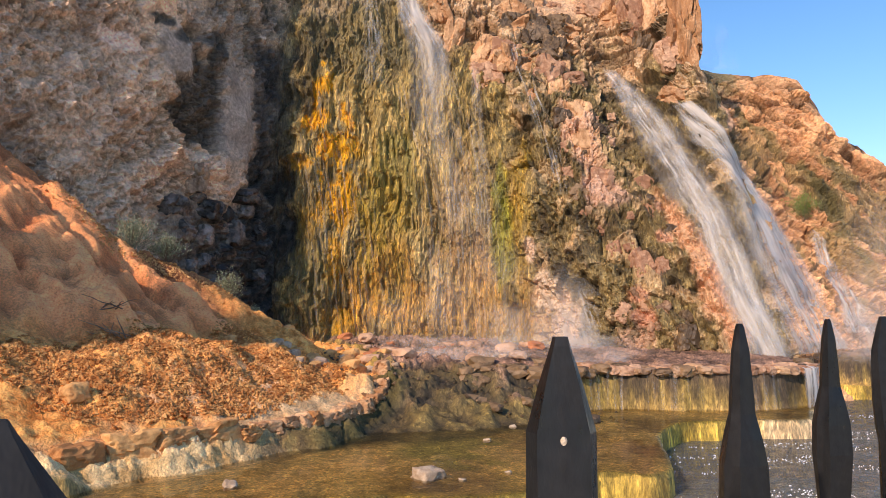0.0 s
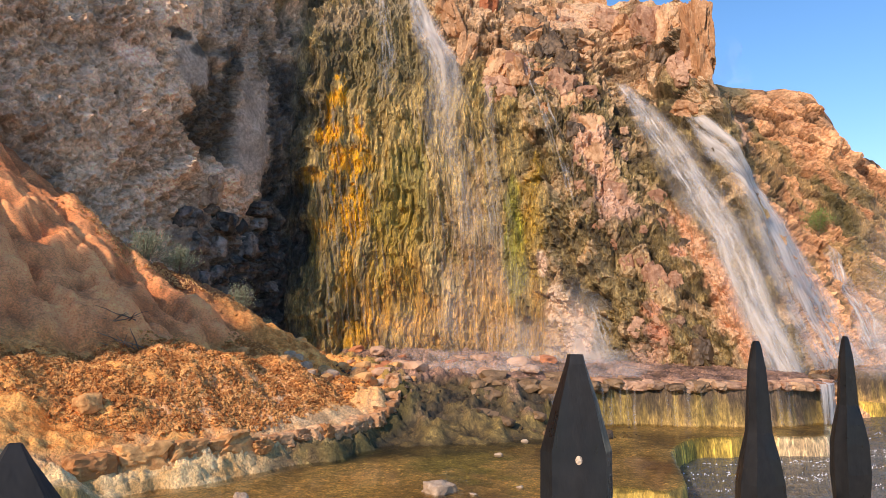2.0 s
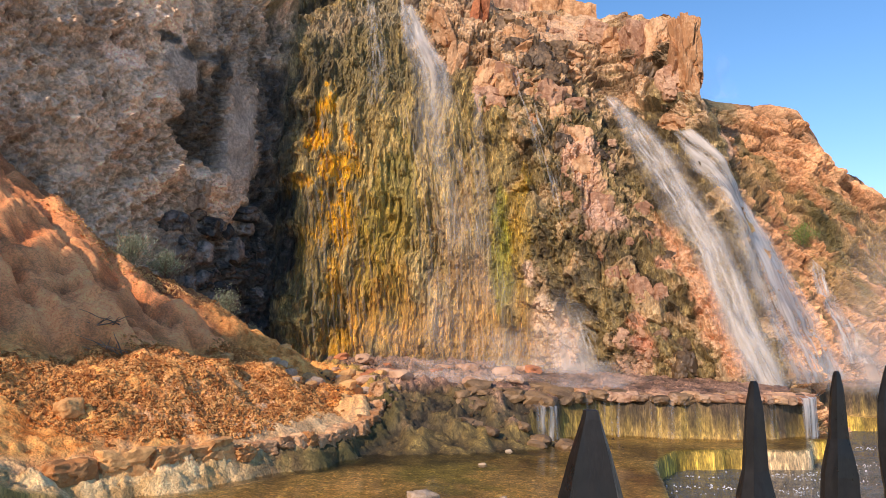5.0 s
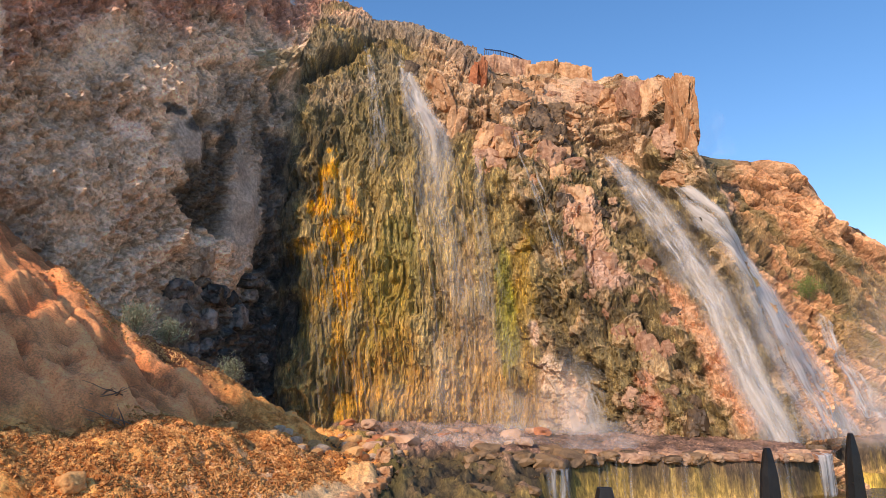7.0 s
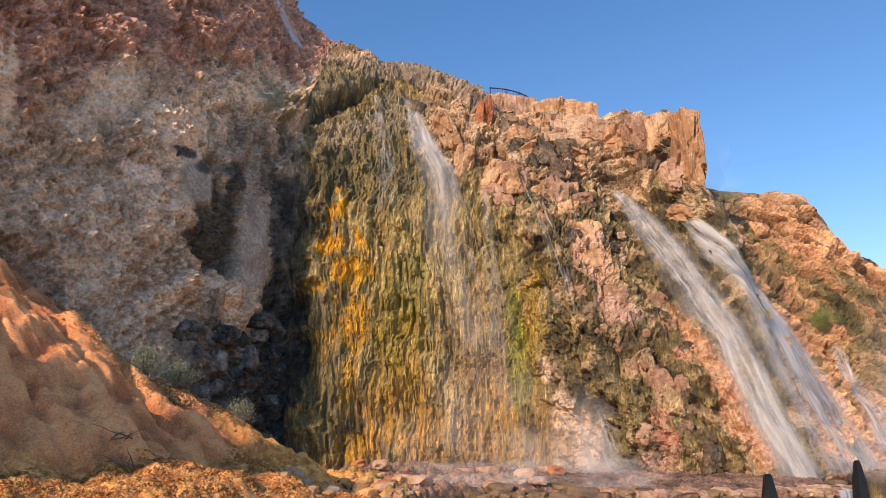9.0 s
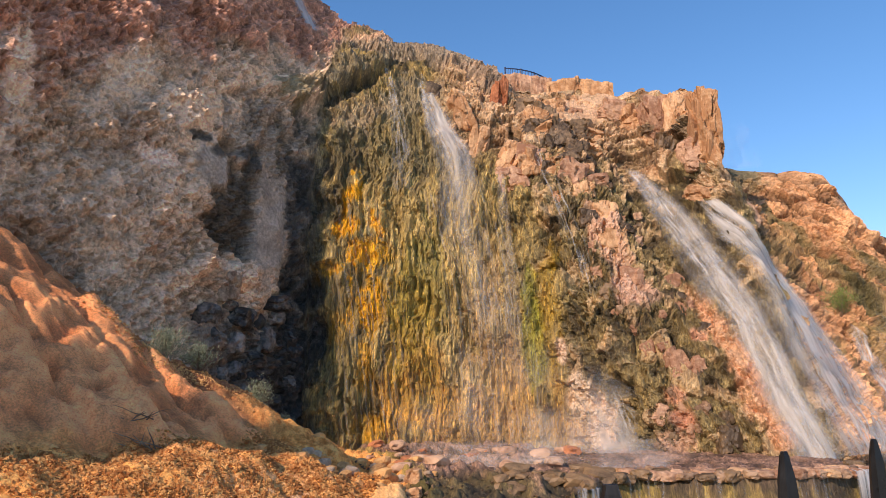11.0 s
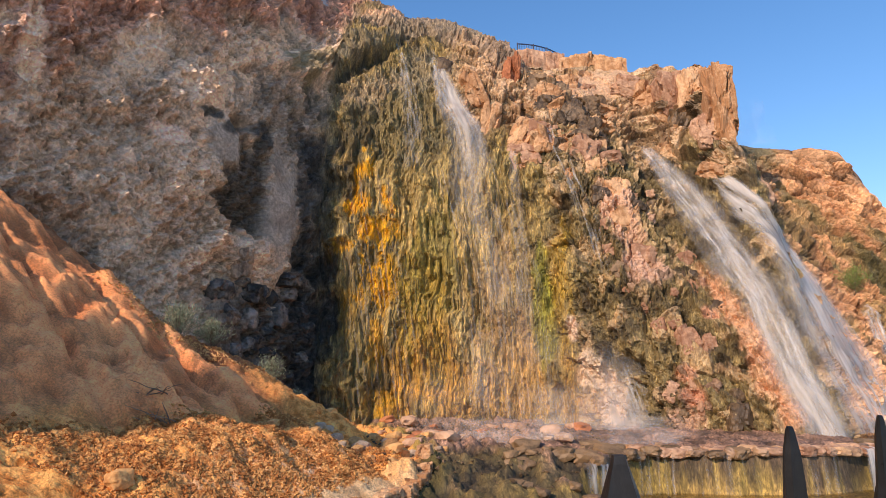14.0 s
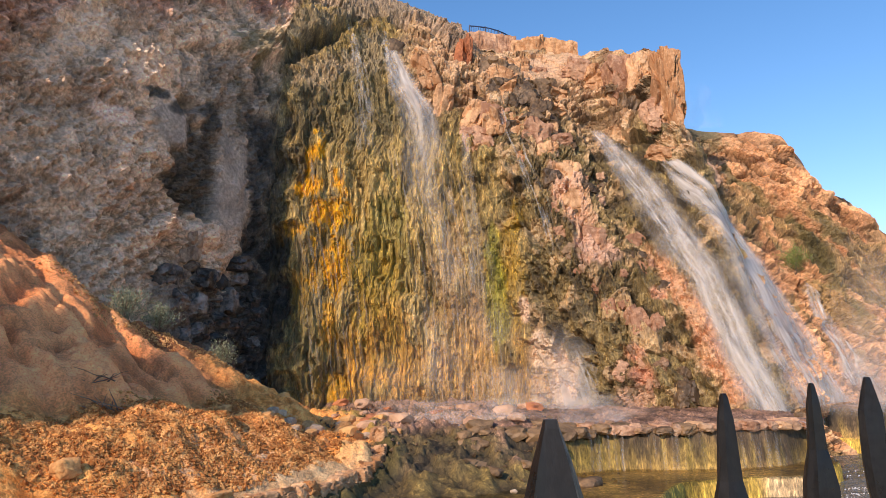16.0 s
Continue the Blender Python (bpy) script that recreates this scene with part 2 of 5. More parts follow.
def leaf(name, dark, light):
    m, ns, ls, b = nodes_of(name)
    g = ns.new("ShaderNodeNewGeometry")
    ramp = ns.new("ShaderNodeValToRGB")
    ramp.color_ramp.elements[0].color, ramp.color_ramp.elements[1].color = (*dark, 1), (*light, 1)
    ls.new(g.outputs["Random Per Island"], ramp.inputs[0])
    ls.new(ramp.outputs[0], b.inputs["Base Color"])
    b.inputs["Roughness"].default_value = 0.7
    return m


ROCK = tinted_rock("mineral_rock", 0.9, 0.36, bump=0.13, crack=0.24, mottle=0.26)
EARTH = tinted_rock("loose_earth", 0.95, 0.6, piece=9.0, bump=0.045, crack=0.2, mottle=0.26)
PINK_STONE = stone("pink_stone", (0.32, 0.155, 0.085), (0.68, 0.41, 0.25), 5)
SOILED_STONE = stone("soiled_stone", (0.44, 0.185, 0.06), (0.80, 0.43, 0.16), 9, bump=0.02)
TAN_STONE = stone("tan_stone", (0.40, 0.19, 0.08), (0.78, 0.47, 0.25), 6)
PALE_STONE = stone("pale_stone", (0.40, 0.28, 0.18), (0.74, 0.58, 0.41), 7)
WET_STONE = stone("wet_stone", (0.20, 0.11, 0.06), (0.50, 0.31, 0.18), 6, rough=0.5)
BROWN_STONE = stone("brown_stone", (0.07, 0.042, 0.02), (0.29, 0.175, 0.085), 6, rough=0.55)
RUST_STONE = stone("rust_stone", (0.30, 0.09, 0.035), (0.60, 0.22, 0.09), 6)
SOOT_STONE = stone("soot_stone", (0.03, 0.026, 0.021), (0.36, 0.30, 0.25), 3.0, rough=0.6)
GREY_STONE = stone("grey_stone", (0.25, 0.16, 0.10), (0.60, 0.42, 0.28), 9)
FOAM_GLINT = stone("foam_glint", (0.66, 0.65, 0.62), (0.85, 0.84, 0.82), 20, rough=0.5)
RUBBLE = stone("rubble", (0.38, 0.13, 0.028), (0.90, 0.46, 0.15), 12)
FOAM = falling_water("white_water", (7.5, 7.5, 0.8), 0.7)
VEIL = falling_water("spray", (1.6, 1.6, 0.12), 1.0)
STRAND = falling_water("foam_strands", (3.2, 3.2, 0.35), 0.75)
SHEET = falling_water("falling_sheet", (9.0, 9.0, 0.3), 1.1)
DRIP = falling_water("thin_water", (9.0, 9.0, 0.35), 0.45)
SHALLOW = pool_water("shallow_water", (0.97, 0.93, 0.82), (4, 4, 4), 0.0016, 0.6)
DEEP = pool_water("pool_water", (0.74, 0.74, 0.68), (7, 15, 3), 0.05, murk=0.45)
IRON = painted_metal("black_iron", (0.005, 0.005, 0.0048), 0.40)
BLUE_IRON = painted_metal("blue_iron", (0.02, 0.035, 0.08), 0.5)
SAGE = leaf("sage_leaf", (0.13, 0.15, 0.08), (0.36, 0.38, 0.24))
GREEN = leaf("green_leaf", (0.10, 0.16, 0.03), (0.28, 0.34, 0.08))
TWIG = stone("dry_twig", (0.14, 0.09, 0.06), (0.34, 0.24, 0.17), 20)


# ---- the cliff ----
def curve(x, knots):
    """A smooth line through (x, y) knots."""
    kx, ky = np.array(knots, float).T
    i = np.clip(np.searchsorted(kx, x) - 1, 0, len(kx) - 2)
    t = np.clip((x - kx[i]) / (kx[i + 1] - kx[i]), 0, 1)
    m = np.gradient(ky, kx)
    h = kx[i + 1] - kx[i]
    return (2 * t**3 - 3 * t**2 + 1) * ky[i] + (t**3 - 2 * t**2 + t) * h * m[i] + (-2 * t**3 + 3 * t**2) * ky[i + 1] + (t**3 - t**2) * h * m[i + 1]


FOOT = [(-45, 2), (-30, 7), (-22, 13), (-14, 23.2), (-10, 29.4), (-8.3, 33.1), (-7.6, 33.9), (-6.9, 33.6), (-5.5, 33.8), (-3, 34.3), (0, 34.5), (5, 32.5), (9, 29.5), (13, 28.4), (16, 31.5), (22, 34), (30, 36), (50, 38)]
BRINK = [(-45, 14), (-30, 25), (-23, 32), (-16, 40), (-12, 46.5), (-9.5, 47), (-6.5, 46), (-1.4, 44), (2.4, 43), (8.3, 42), (10.7, 40.5), (12.1, 38), (13.2, 40), (14.5, 42), (20, 42), (25, 43), (50, 50)]
CREST = [(-45, 42), (-23, 41), (-12, 34), (-9.2, 30), (-6.6, 28.0), (-5.7, 27.1), (-1.4, 25.2), (1.2, 23.5), (2.4, 22.7), (4, 22.2), (6, 21.9), (8.3, 21.7), (10.7, 20.9), (12.2, 19.2), (12.9, 17), (14.0, 16.9), (15, 17.0), (18.2, 16.65), (19.5, 16.45), (20.0, 16.2), (20.5, 15.5), (21.2, 14.5), (21.6, 13.5), (22.6, 12.95), (23.4, 12.7), (24.1, 12.1), (24.5, 11.4), (25, 11.15), (30, 9), (50, 6)]


def face(x, z):
    """The cliff's plain form: how far back it stands at x and height z."""
    q = np.clip((z - 1.5) / (curve(x, CREST) - 1.5), 0, 1)
    steep = 3.6 - 2.4 * smooth(3.0, 9.0, x)
    g = 0.10 * q + 0.90 * q ** steep
    foot = curve(x, FOOT)
    return foot + (curve(x, BRINK) - foot) * g - 0.9 * smooth(1.6, -1.0, z)


def tone(a, b, k):
    k = np.clip(k, 0, 1)[:, None]
    return np.array(a) * (1 - k) + np.array(b) * k


def oval(x, z, cx, cz, rx, rz, warp, soft=0.5, slant=0.0, power=2):
    """1 inside a ragged oval round (cx, cz), 0 outside."""
    return smooth(1 + soft, 1 - soft, (np.abs((x - cx - slant * (z - cz)) / rx) ** power + np.abs((z - cz) / rz) ** power) ** (1 / power) + warp)


def build_cliff():
    xs = np.concatenate([np.arange(-45, -17, 0.5), np.arange(-17, -6, 0.045), np.arange(-6, 17, 0.055), np.arange(17, 27, 0.09), np.arange(27, 50, 0.6)])
    up = np.linspace(0, 1, 430)
    back = np.linspace(0.03, 1, 26) ** 1.5
    even = 1 - 0.75 * smooth(-6.5, -5.5, xs) * smooth(3.5, 2.5, xs) - 0.6 * smooth(13, 14, xs)
    crest = curve(xs, CREST) + 0.35 * even * vnoise(np.c_[xs * 0.8, xs * 0, xs * 0], 5) + 0.2 * even * vnoise(np.c_[xs * 2.7, xs * 0, xs * 0], 6)
    X = np.repeat(xs[None], len(up) + len(back), 0)
    Z = np.concatenate([-1.2 + up[:, None] * (crest + 1.2)[None], np.repeat(crest[None], len(back), 0) + 1.2 * back[:, None]])
    Y = face(X.reshape(-1), np.minimum(Z, crest[None]).reshape(-1)).reshape(X.shape)
    Y[len(up):] += back[:, None] * 60
    pos = np.stack([X, Y, Z], -1)
    du, dv = np.gradient(pos, axis=1), np.gradient(pos, axis=0)
    nrm = np.cross(du, dv)
    nrm /= np.linalg.norm(nrm, axis=-1, keepdims=True) + 1e-9
    p, n = pos.reshape(-1, 3), nrm.reshape(-1, 3)
    x, z = p[:, 0], p[:, 2]
    w1 = fbm(p * 0.45, 4, 50)
    w2 = fbm(p * 1.6, 4, 60)
    wall = smooth(-7.2, -8.2, x + 0.4 * w1 - 0.08 * np.clip(8 - z, 0, 9))            # the grey wall
    edge = 4.6 - 0.20 * (z - 2) + 0.9 * w1
    high = smooth(15.5, 17.5, z + 0.8 * w1 + 0.12 * x) * smooth(-2.5, -0.5, x)
    rocky = np.maximum(smooth(edge - 0.6, edge + 0.8, x), high) * (1 - wall)
    curtain = (1 - wall) * (1 - rocky)
    hill = wall * smooth(-1.0, 1.5, z - (17.0 + 1.15 * (x + 13.2)) + 1.6 * w1 + 0.5 * w2)
    hill = np.maximum(hill, smooth(26.5, 28, z) * smooth(-5.5, -7, x))
    sag = fbm(p * np.array([1.1, 1.1, 0.30]) + 0.35 * w1[:, None], 3, 61)                    # slow sagging forms of the crust
    # stone relief; on the right the stone runs slantwise, as the water does
    lean = smooth(4, 8, x) * smooth(19, 15, z)
    ps = p.copy()
    ps[:, 0] = x + 0.33 * lean * z
    ps[:, 2] = z * (1 - 0.25 * lean)
    big, be, br = facets(ps * np.array([0.42, 0.42, 0.34]) + 0.10 * w2[:, None], 3, 0.55)
    mid, me_, mr = facets(ps * np.array([1.0, 1.0, 0.85]) + 0.08 * w2[:, None], 7, 0.5)
    small, se, sr = facets(ps * 2.7, 9)
    tiny, te, tr = facets(ps * 6.5, 12)
    flute = vnoise(p * np.array([2.6, 2.6, 0.30]), 21)
    drip = vnoise(p * np.array([7.0, 7.0, 0.8]), 22)
    fine = vnoise(p * np.array([15.0, 15.0, 2.4]), 23)
    scale = vnoise(p * np.array([4.0, 4.0, 2.0]), 24)
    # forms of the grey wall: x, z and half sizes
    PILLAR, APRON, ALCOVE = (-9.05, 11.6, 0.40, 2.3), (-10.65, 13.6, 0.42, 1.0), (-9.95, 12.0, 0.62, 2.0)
    BLOCKS = ((-10.05, 9.25, 0.20, 0.55), (-9.55, 9.35, 0.27, 0.6), (-10.5, 9.2, 0.25, 0.5))
    earthy = oval(x, z, 6.6, 20.3, 2.6, 1.6, 0.4 * w1)                                # orange slope under the brink walls
    lip = oval(x, z, -7.1, 21.4, 0.95, 2.4, 0.3 * w1, 0.3, 0.85)
    under = oval(x, z, -5.9, 20.9, 0.6, 1.9, 0.25 * w1, 0.4, 0.85)
    smoother = 1 - 0.75 * earthy
    damp = smooth(17.5, 12.5, z + 0.45 * np.maximum(x - 9, 0) + 0.8 * w1) * smooth(13.5, 11.0, x - 0.15 * z)
    east = smooth(12.3, 13.8, x)
    lined = np.c_[0.87 * x + 0.48 * z, 0.5 * p[:, 1], 0.22 * (0.87 * z - 0.48 * x)] + 0.12 * w2[:, None]     # grooves falling to the right
    groove = ridged(lined * 1.5, 2, 150, 0.6)
    nick = ridged(lined * np.array([5.0, 5.0, 9.0]), 2, 152, 0.6)
    h = rocky * smoother * ((1 - 0.62 * damp) * (0.95 * big + 0.42 * mid) + (1 - 0.7 * damp) * (0.16 * small + 0.10 * tiny) - 0.16 * smooth(0.10, 0, me_) + damp * (0.20 * groove + 0.085 * nick + 0.03 * fine))
    slope = np.c_[0.8 * x + 0.2 * p[:, 1] - 0.55 * z, 0.16 * (0.55 * x + 0.8 * z), 0.2 * p[:, 1]]
    ribs = 1 - 2.2 * np.abs(fbm(slope * 0.9, 3, 68)) + 0.5 * (1 - 2.2 * np.abs(fbm(slope * 3.0, 2, 69)))
    bent = slope + 0.22 * w2[:, None]
    crag = ridged(bent * np.array([1.2, 2.6, 1.2]), 3, 130, 0.55)
    gap = smooth(0.16, 0.0, np.abs(vnoise(bent * np.array([1.9, 3.4, 1.9]), 134))) + 0.6 * smooth(0.2, 0.0, np.abs(vnoise(p * 2.4 + 0.3 * w2[:, None], 135)))
    chunk = ridged(p * np.array([4.4, 4.4, 5.2]) + 0.3 * w2[:, None], 2, 136, 0.6)
    patchy = smooth(-0.5, 0.6, vnoise(p * 0.55, 137) + 0.3 * w2)
    buttress = 0.14 * ridged(bent * np.array([0.42, 0.7, 0.42]), 2, 138, 0.5)
    flowstone = np.maximum(oval(x, z, *PILLAR, 0.12 * w2, 0.25, 0.0, 4), oval(x, z, *APRON, 0.25 * w2, 0.3, -0.1, 3))
    rough = wall * (1 - 0.9 * flowstone)
    h += rough * (0.10 * ribs + buttress + (0.5 + patchy) * (0.10 * crag + 0.06 * chunk - 0.16 * gap) + 0.25 * big * smooth(-11, -14, x) + 0.12 * mid + 0.11 * small + 0.07 * tiny) + wall * 0.25 * w1
    # curtain of mineral drapery: long folds, fringes of short tongues, crusty threads
    sway = 0.30 * w1 + 0.07 * w2
    px, py = x + sway, p[:, 1] + sway
    fold = ridged(np.c_[px * 0.85, py * 0.85, z * 0.14], 2, 140, 0.6)
    cord = ridged(np.c_[px * 2.4, py * 2.4, z * 0.24], 2, 142, 0.6)
    thread = ridged(np.c_[px * 6.0, py * 6.0, z * 0.65], 2, 144, 0.6)
    crust = vnoise(p * np.array([11.0, 11.0, 2.6]), 146)
    h += curtain * (0.32 * w1 + 0.16 * sag + 0.12 * fold + 0.12 * cord + 0.075 * thread + 0.035 * crust)
    hang = (z * 0.55 + 0.4 * w1 + 2.4 * vnoise(np.c_[px * 2.6, py * 2.6, z * 0.12], 29) + 0.25 * thread) % 1.0
    hang2 = (z * 0.9 + 3.5 * vnoise(np.c_[px * 5.5, py * 5.5, z * 0.12], 30)) % 1.0
    tongues = smooth(-0.4, 0.4, vnoise(p * np.array([0.7, 0.7, 0.5]), 31) + 0.2 * w2)
    h += curtain * ((0.02 + 0.12 * tongues * (0.45 + 0.55 * smooth(-2.5, -4.0, x + w1))) * (1 - hang) * smooth(0, 0.10, hang) + 0.05 * (1 - hang2) * smooth(0, 0.14, hang2))
    h += lip * (0.6 + 0.25 * flute + 0.15 * drip) - 0.45 * under
    strata = vnoise(np.c_[(z + 0.55 * x) * 2.4, x * 0.25, p[:, 1] * 0.25], 26) + 0.5 * vnoise(np.c_[(z + 0.55 * x) * 6, x * 0.5, p[:, 1] * 0.5], 27)
    slab, sle, slr = facets(np.c_[(0.87 * x - 0.48 * z) * 0.5, p[:, 1] * 0.5, (0.48 * x + 0.87 * z) * 1.2] + 0.08 * w2[:, None], 28, 0.6)
    flow = np.c_[0.60 * x + 0.80 * z, 0.4 * p[:, 1], 0.13 * (0.80 * x - 0.60 * z)] + 0.10 * w2[:, None]      # ribs of the slope, falling away to the right
    rib = ridged(flow * 1.05, 3, 154, 0.55)
    low = smooth(14.5, 12.0, z + 0.25 * (x - 18) + 0.5 * w1)
    h = h * (1 - 0.75 * east) + east * rocky * ((0.80 - 0.55 * low) * slab - (0.32 - 0.2 * low) * smooth(0.10, 0, sle) + 0.06 * strata + 0.34 * low * rib + 0.10 * small + 0.04 * tiny)
    h *= 1 - 0.75 * oval(x, z, 13.0, 17.5, 1.3, 2.6, 0 * x) - 0.7 * oval(x, z, 21.6, 15.0, 1.5, 2.2, 0 * x)
    h -= 0.45 * oval(x, z, *ALCOVE, 0.2 * w2, 0.15, -0.1, 5) * (1 - flowstone)
    h += 0.22 * flowstone * wall
    for cx, cz, rx, rz in BLOCKS:
        h += 0.28 * oval(x, z, cx, cz, rx, rz, 0.15 * w2, 0.15, 0.0, 5)
    h -= 0.8 * oval(x, z, -10.35, 14.8, 0.25, 0.3, 0.2 * w1, 0.4)                     # hole
    h -= 1.3 * oval(x, z, 13.1, 16.5, 0.5, 2.2, 0.2 * w1, 0.5)                        # cleft beside the crag
    below = np.repeat(crest[None], len(X), 0).reshape(-1) - z
    ledge = smooth(-6.6, -5.6, x) * smooth(3.0, 2.0, x)
    calm = 1 - smooth(1.6, 0.0, below) * smooth(-6, -4, x) * np.clip(0.65 + 0.25 * ledge + 0.25 * smooth(12.5, 13.5, x), 0, 0.92)
    h *= calm
    h += ledge * smooth(2.0, 1.7, below + 0.25 * flute + 0.15 * drip) * (0.55 + 0.12 * drip + 0.08 * fine)          # band of slabs along the brink
    h[len(up) * len(xs):] *= 0.3
    q = p + n * h[:, None]

    # minerals, with some crevice shade put into the colour
    cw = tone((0.21, 0.158, 0.12), (0.74, 0.545, 0.41), 0.95 + 0.5 * w1 + 0.3 * w2 + 0.2 * (mr - 0.5) + 0.4 * (sr - 0.5) + 0.35 * (tr - 0.5))
    cw = cw + (np.array((0.36, 0.20, 0.13)) - cw) * (0.45 * smooth(-0.1, 0.9, fbm(p * 0.5, 3, 65) + 0.20 * (-12.0 - x)))[:, None]
    cw = cw * (1 - 0.22 * smooth(-11.2, -13.5, x + 0.4 * w1))[:, None]
    chip = np.clip(1.5 * vnoise(p * np.array([4.2, 4.2, 5.2]), 71), -1, 1) + 0.8 * np.clip(1.6 * vnoise(p * np.array([9.0, 9.0, 11.0]), 72), -1, 1) + 0.5 * ribs
    # the wall's gaps are sunk and also painted darker, as shade
    cw = cw * np.array((1.06, 1.0, 0.90)) * (np.minimum(1.0 + 0.17 * chip, 0.92 / cw.max(1)) * (1 - 0.4 * np.clip(gap, 0, 1) * (0.4 + 0.6 * patchy)))[:, None]
    ch = tone((0.34, 0.145, 0.09), (0.80, 0.42, 0.275), 0.5 + 0.35 * w2 + 0.5 * (mr - 0.5) + 0.4 * (sr - 0.5) + 0.3 * (tr - 0.5))
    ch = ch * (0.72 + 0.18 * chip)[:, None]
    cr = tone((0.36, 0.185, 0.09), (0.70, 0.46, 0.26), 0.5 + 0.30 * w2 + 0.6 * (mr - 0.5) + 0.35 * (sr - 0.5) + 0.3 * (tr - 0.5))
    cr = cr * (1 + np.array((0.12, -0.08, -0.20)) * smooth(12, 15, x)[:, None])
    cr = cr * (1 + east * (0.12 * strata + (1.0 - 0.6 * low) * (slr - 0.5) + 0.25 * low * rib - 0.12 - 0.4 * smooth(0.10, 0, sle)))[:, None]
    # wet film, and crevice dark painted into the sunk facets
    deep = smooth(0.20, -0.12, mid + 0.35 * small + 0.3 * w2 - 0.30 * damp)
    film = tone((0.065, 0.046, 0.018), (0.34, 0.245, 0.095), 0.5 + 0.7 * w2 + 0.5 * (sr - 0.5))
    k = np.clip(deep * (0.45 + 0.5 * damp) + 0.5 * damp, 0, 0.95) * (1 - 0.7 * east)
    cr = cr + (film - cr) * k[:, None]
    run = vnoise(np.c_[(0.64 * z + 0.77 * x) * 0.9, (0.77 * z - 0.64 * x) * 0.10, 0.1 * p[:, 1]], 37) + 0.45 * vnoise(np.c_[(0.64 * z + 0.77 * x) * 3.2, (0.77 * z - 0.64 * x) * 0.25, 0.1 * p[:, 1]], 38)
    run = east * smooth(0.0, 0.35, run + 0.25 * w2) * smooth(13.5, 11.0, z + 0.25 * (x - 16) + 0.5 * w1)
    cr = cr + (tone((0.11, 0.07, 0.025), (0.36, 0.24, 0.09), 0.5 + 0.7 * w2) - cr) * (0.8 * run)[:, None]
    streak = vnoise(np.c_[px * 3.0, py * 3.0, z * 0.22], 147) + 0.7 * vnoise(np.c_[px * 8.0, py * 8.0, z * 0.6], 148)
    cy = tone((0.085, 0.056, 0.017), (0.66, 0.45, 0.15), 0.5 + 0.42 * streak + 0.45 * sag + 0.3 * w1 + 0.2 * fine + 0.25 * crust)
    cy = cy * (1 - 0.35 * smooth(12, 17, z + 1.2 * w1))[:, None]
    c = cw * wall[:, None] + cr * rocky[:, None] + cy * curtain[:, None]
    c = c + (ch - c) * hill[:, None]
    stain = 0.50 * w1 + 0.25 * w2 + 0.45 * sag + 0.30 * drip + 0.10 * scale

    def zone(colour, cx, cz, rx, rz, warp=stain, amount=1.0, soft=0.4, slant=0.0, power=2):
        nonlocal c
        c = c + (np.array(colour) - c) * (amount * oval(x, z, cx, cz, rx, rz, warp, soft, slant, power))[:, None]

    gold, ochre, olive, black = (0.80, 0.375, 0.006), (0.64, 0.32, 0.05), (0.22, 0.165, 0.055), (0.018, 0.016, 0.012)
    zone((0.26, 0.20, 0.085), -4.6, 17.0, 2.6, 4.2, amount=0.75)
    zone((0.09, 0.07, 0.03), -6.2, 15.5, 0.7, 2.8, amount=0.7)
    zone((0.42, 0.33, 0.20), -3.2, 20.5, 1.4, 1.6, amount=0.6)
    clump = 0.5 * w2 + 0.35 * sag + 0.3 * w1 + 0.25 * drip
    zone((0.12, 0.08, 0.026), -5.9, 8.5, 1.7, 7.0, stain, 0.5, 0.35)
    clump = clump + 0.30 * thread + 0.5 * (hang - 0.5)
    for cx, cz, rx, rz, much in ((-5.5, 14.0, 0.5, 0.8, 0.95), (-5.8, 12.0, 1.1, 0.55, 0.95), (-4.45, 12.2, 0.4, 1.0, 0.9), (-5.0, 10.7, 1.2, 0.9, 0.95), (-6.7, 10.0, 0.8, 0.4, 0.85), (-4.5, 8.5, 0.7, 1.3, 0.95), (-5.6, 8.0, 0.3, 0.9, 0.6), (-4.9, 5.6, 0.4, 1.2, 0.6), (-4.7, 2.9, 0.8, 0.6, 0.7), (-6.2, 6.8, 0.35, 1.0, 0.4)):
        zone(gold, cx, cz, rx, rz, clump, much, 0.25)
    zone((0.66, 0.46, 0.20), -0.2, 6.0, 2.6, 4.6, amount=0.4)
    zone(ochre, -2.4, 5.2, 1.3, 2.6, amount=0.8)
    zone(ochre, 0.6, 3.2, 3.6, 2.0, amount=0.55)
    zone((0.50, 0.27, 0.03), -3.2, 8.6, 1.2, 2.4, clump, 0.7, 0.3)
    zone((0.60, 0.34, 0.10), 0.9, 4.4, 1.5, 2.2, amount=0.6)
    zone((0.36, 0.21, 0.09), 0.3, 8.0, 1.3, 3.0, amount=0.5)
    zone((0.30, 0.29, 0.03), 2.75, 6.6, 0.40, 2.4, amount=0.7)
    zone((0.55, 0.33, 0.03), 3.6, 8.5, 0.5, 2.6, amount=0.6)
    zone((0.27, 0.25, 0.05), -2.2, 9.0, 1.6, 3.5, amount=0.45)
    zone(olive, -6.0, 4.0, 0.9, 2.8, amount=0.7)
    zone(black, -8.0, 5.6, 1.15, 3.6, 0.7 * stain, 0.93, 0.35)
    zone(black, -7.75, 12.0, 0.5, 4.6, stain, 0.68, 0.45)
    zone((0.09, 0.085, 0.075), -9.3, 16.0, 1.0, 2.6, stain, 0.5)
    band = ledge * smooth(2.4, 1.8, below + 0.3 * drip)
    c = c + (tone((0.17, 0.12, 0.08), (0.58, 0.40, 0.27), 0.45 + 0.5 * streak + 0.3 * w2) - c) * (0.85 * band)[:, None]
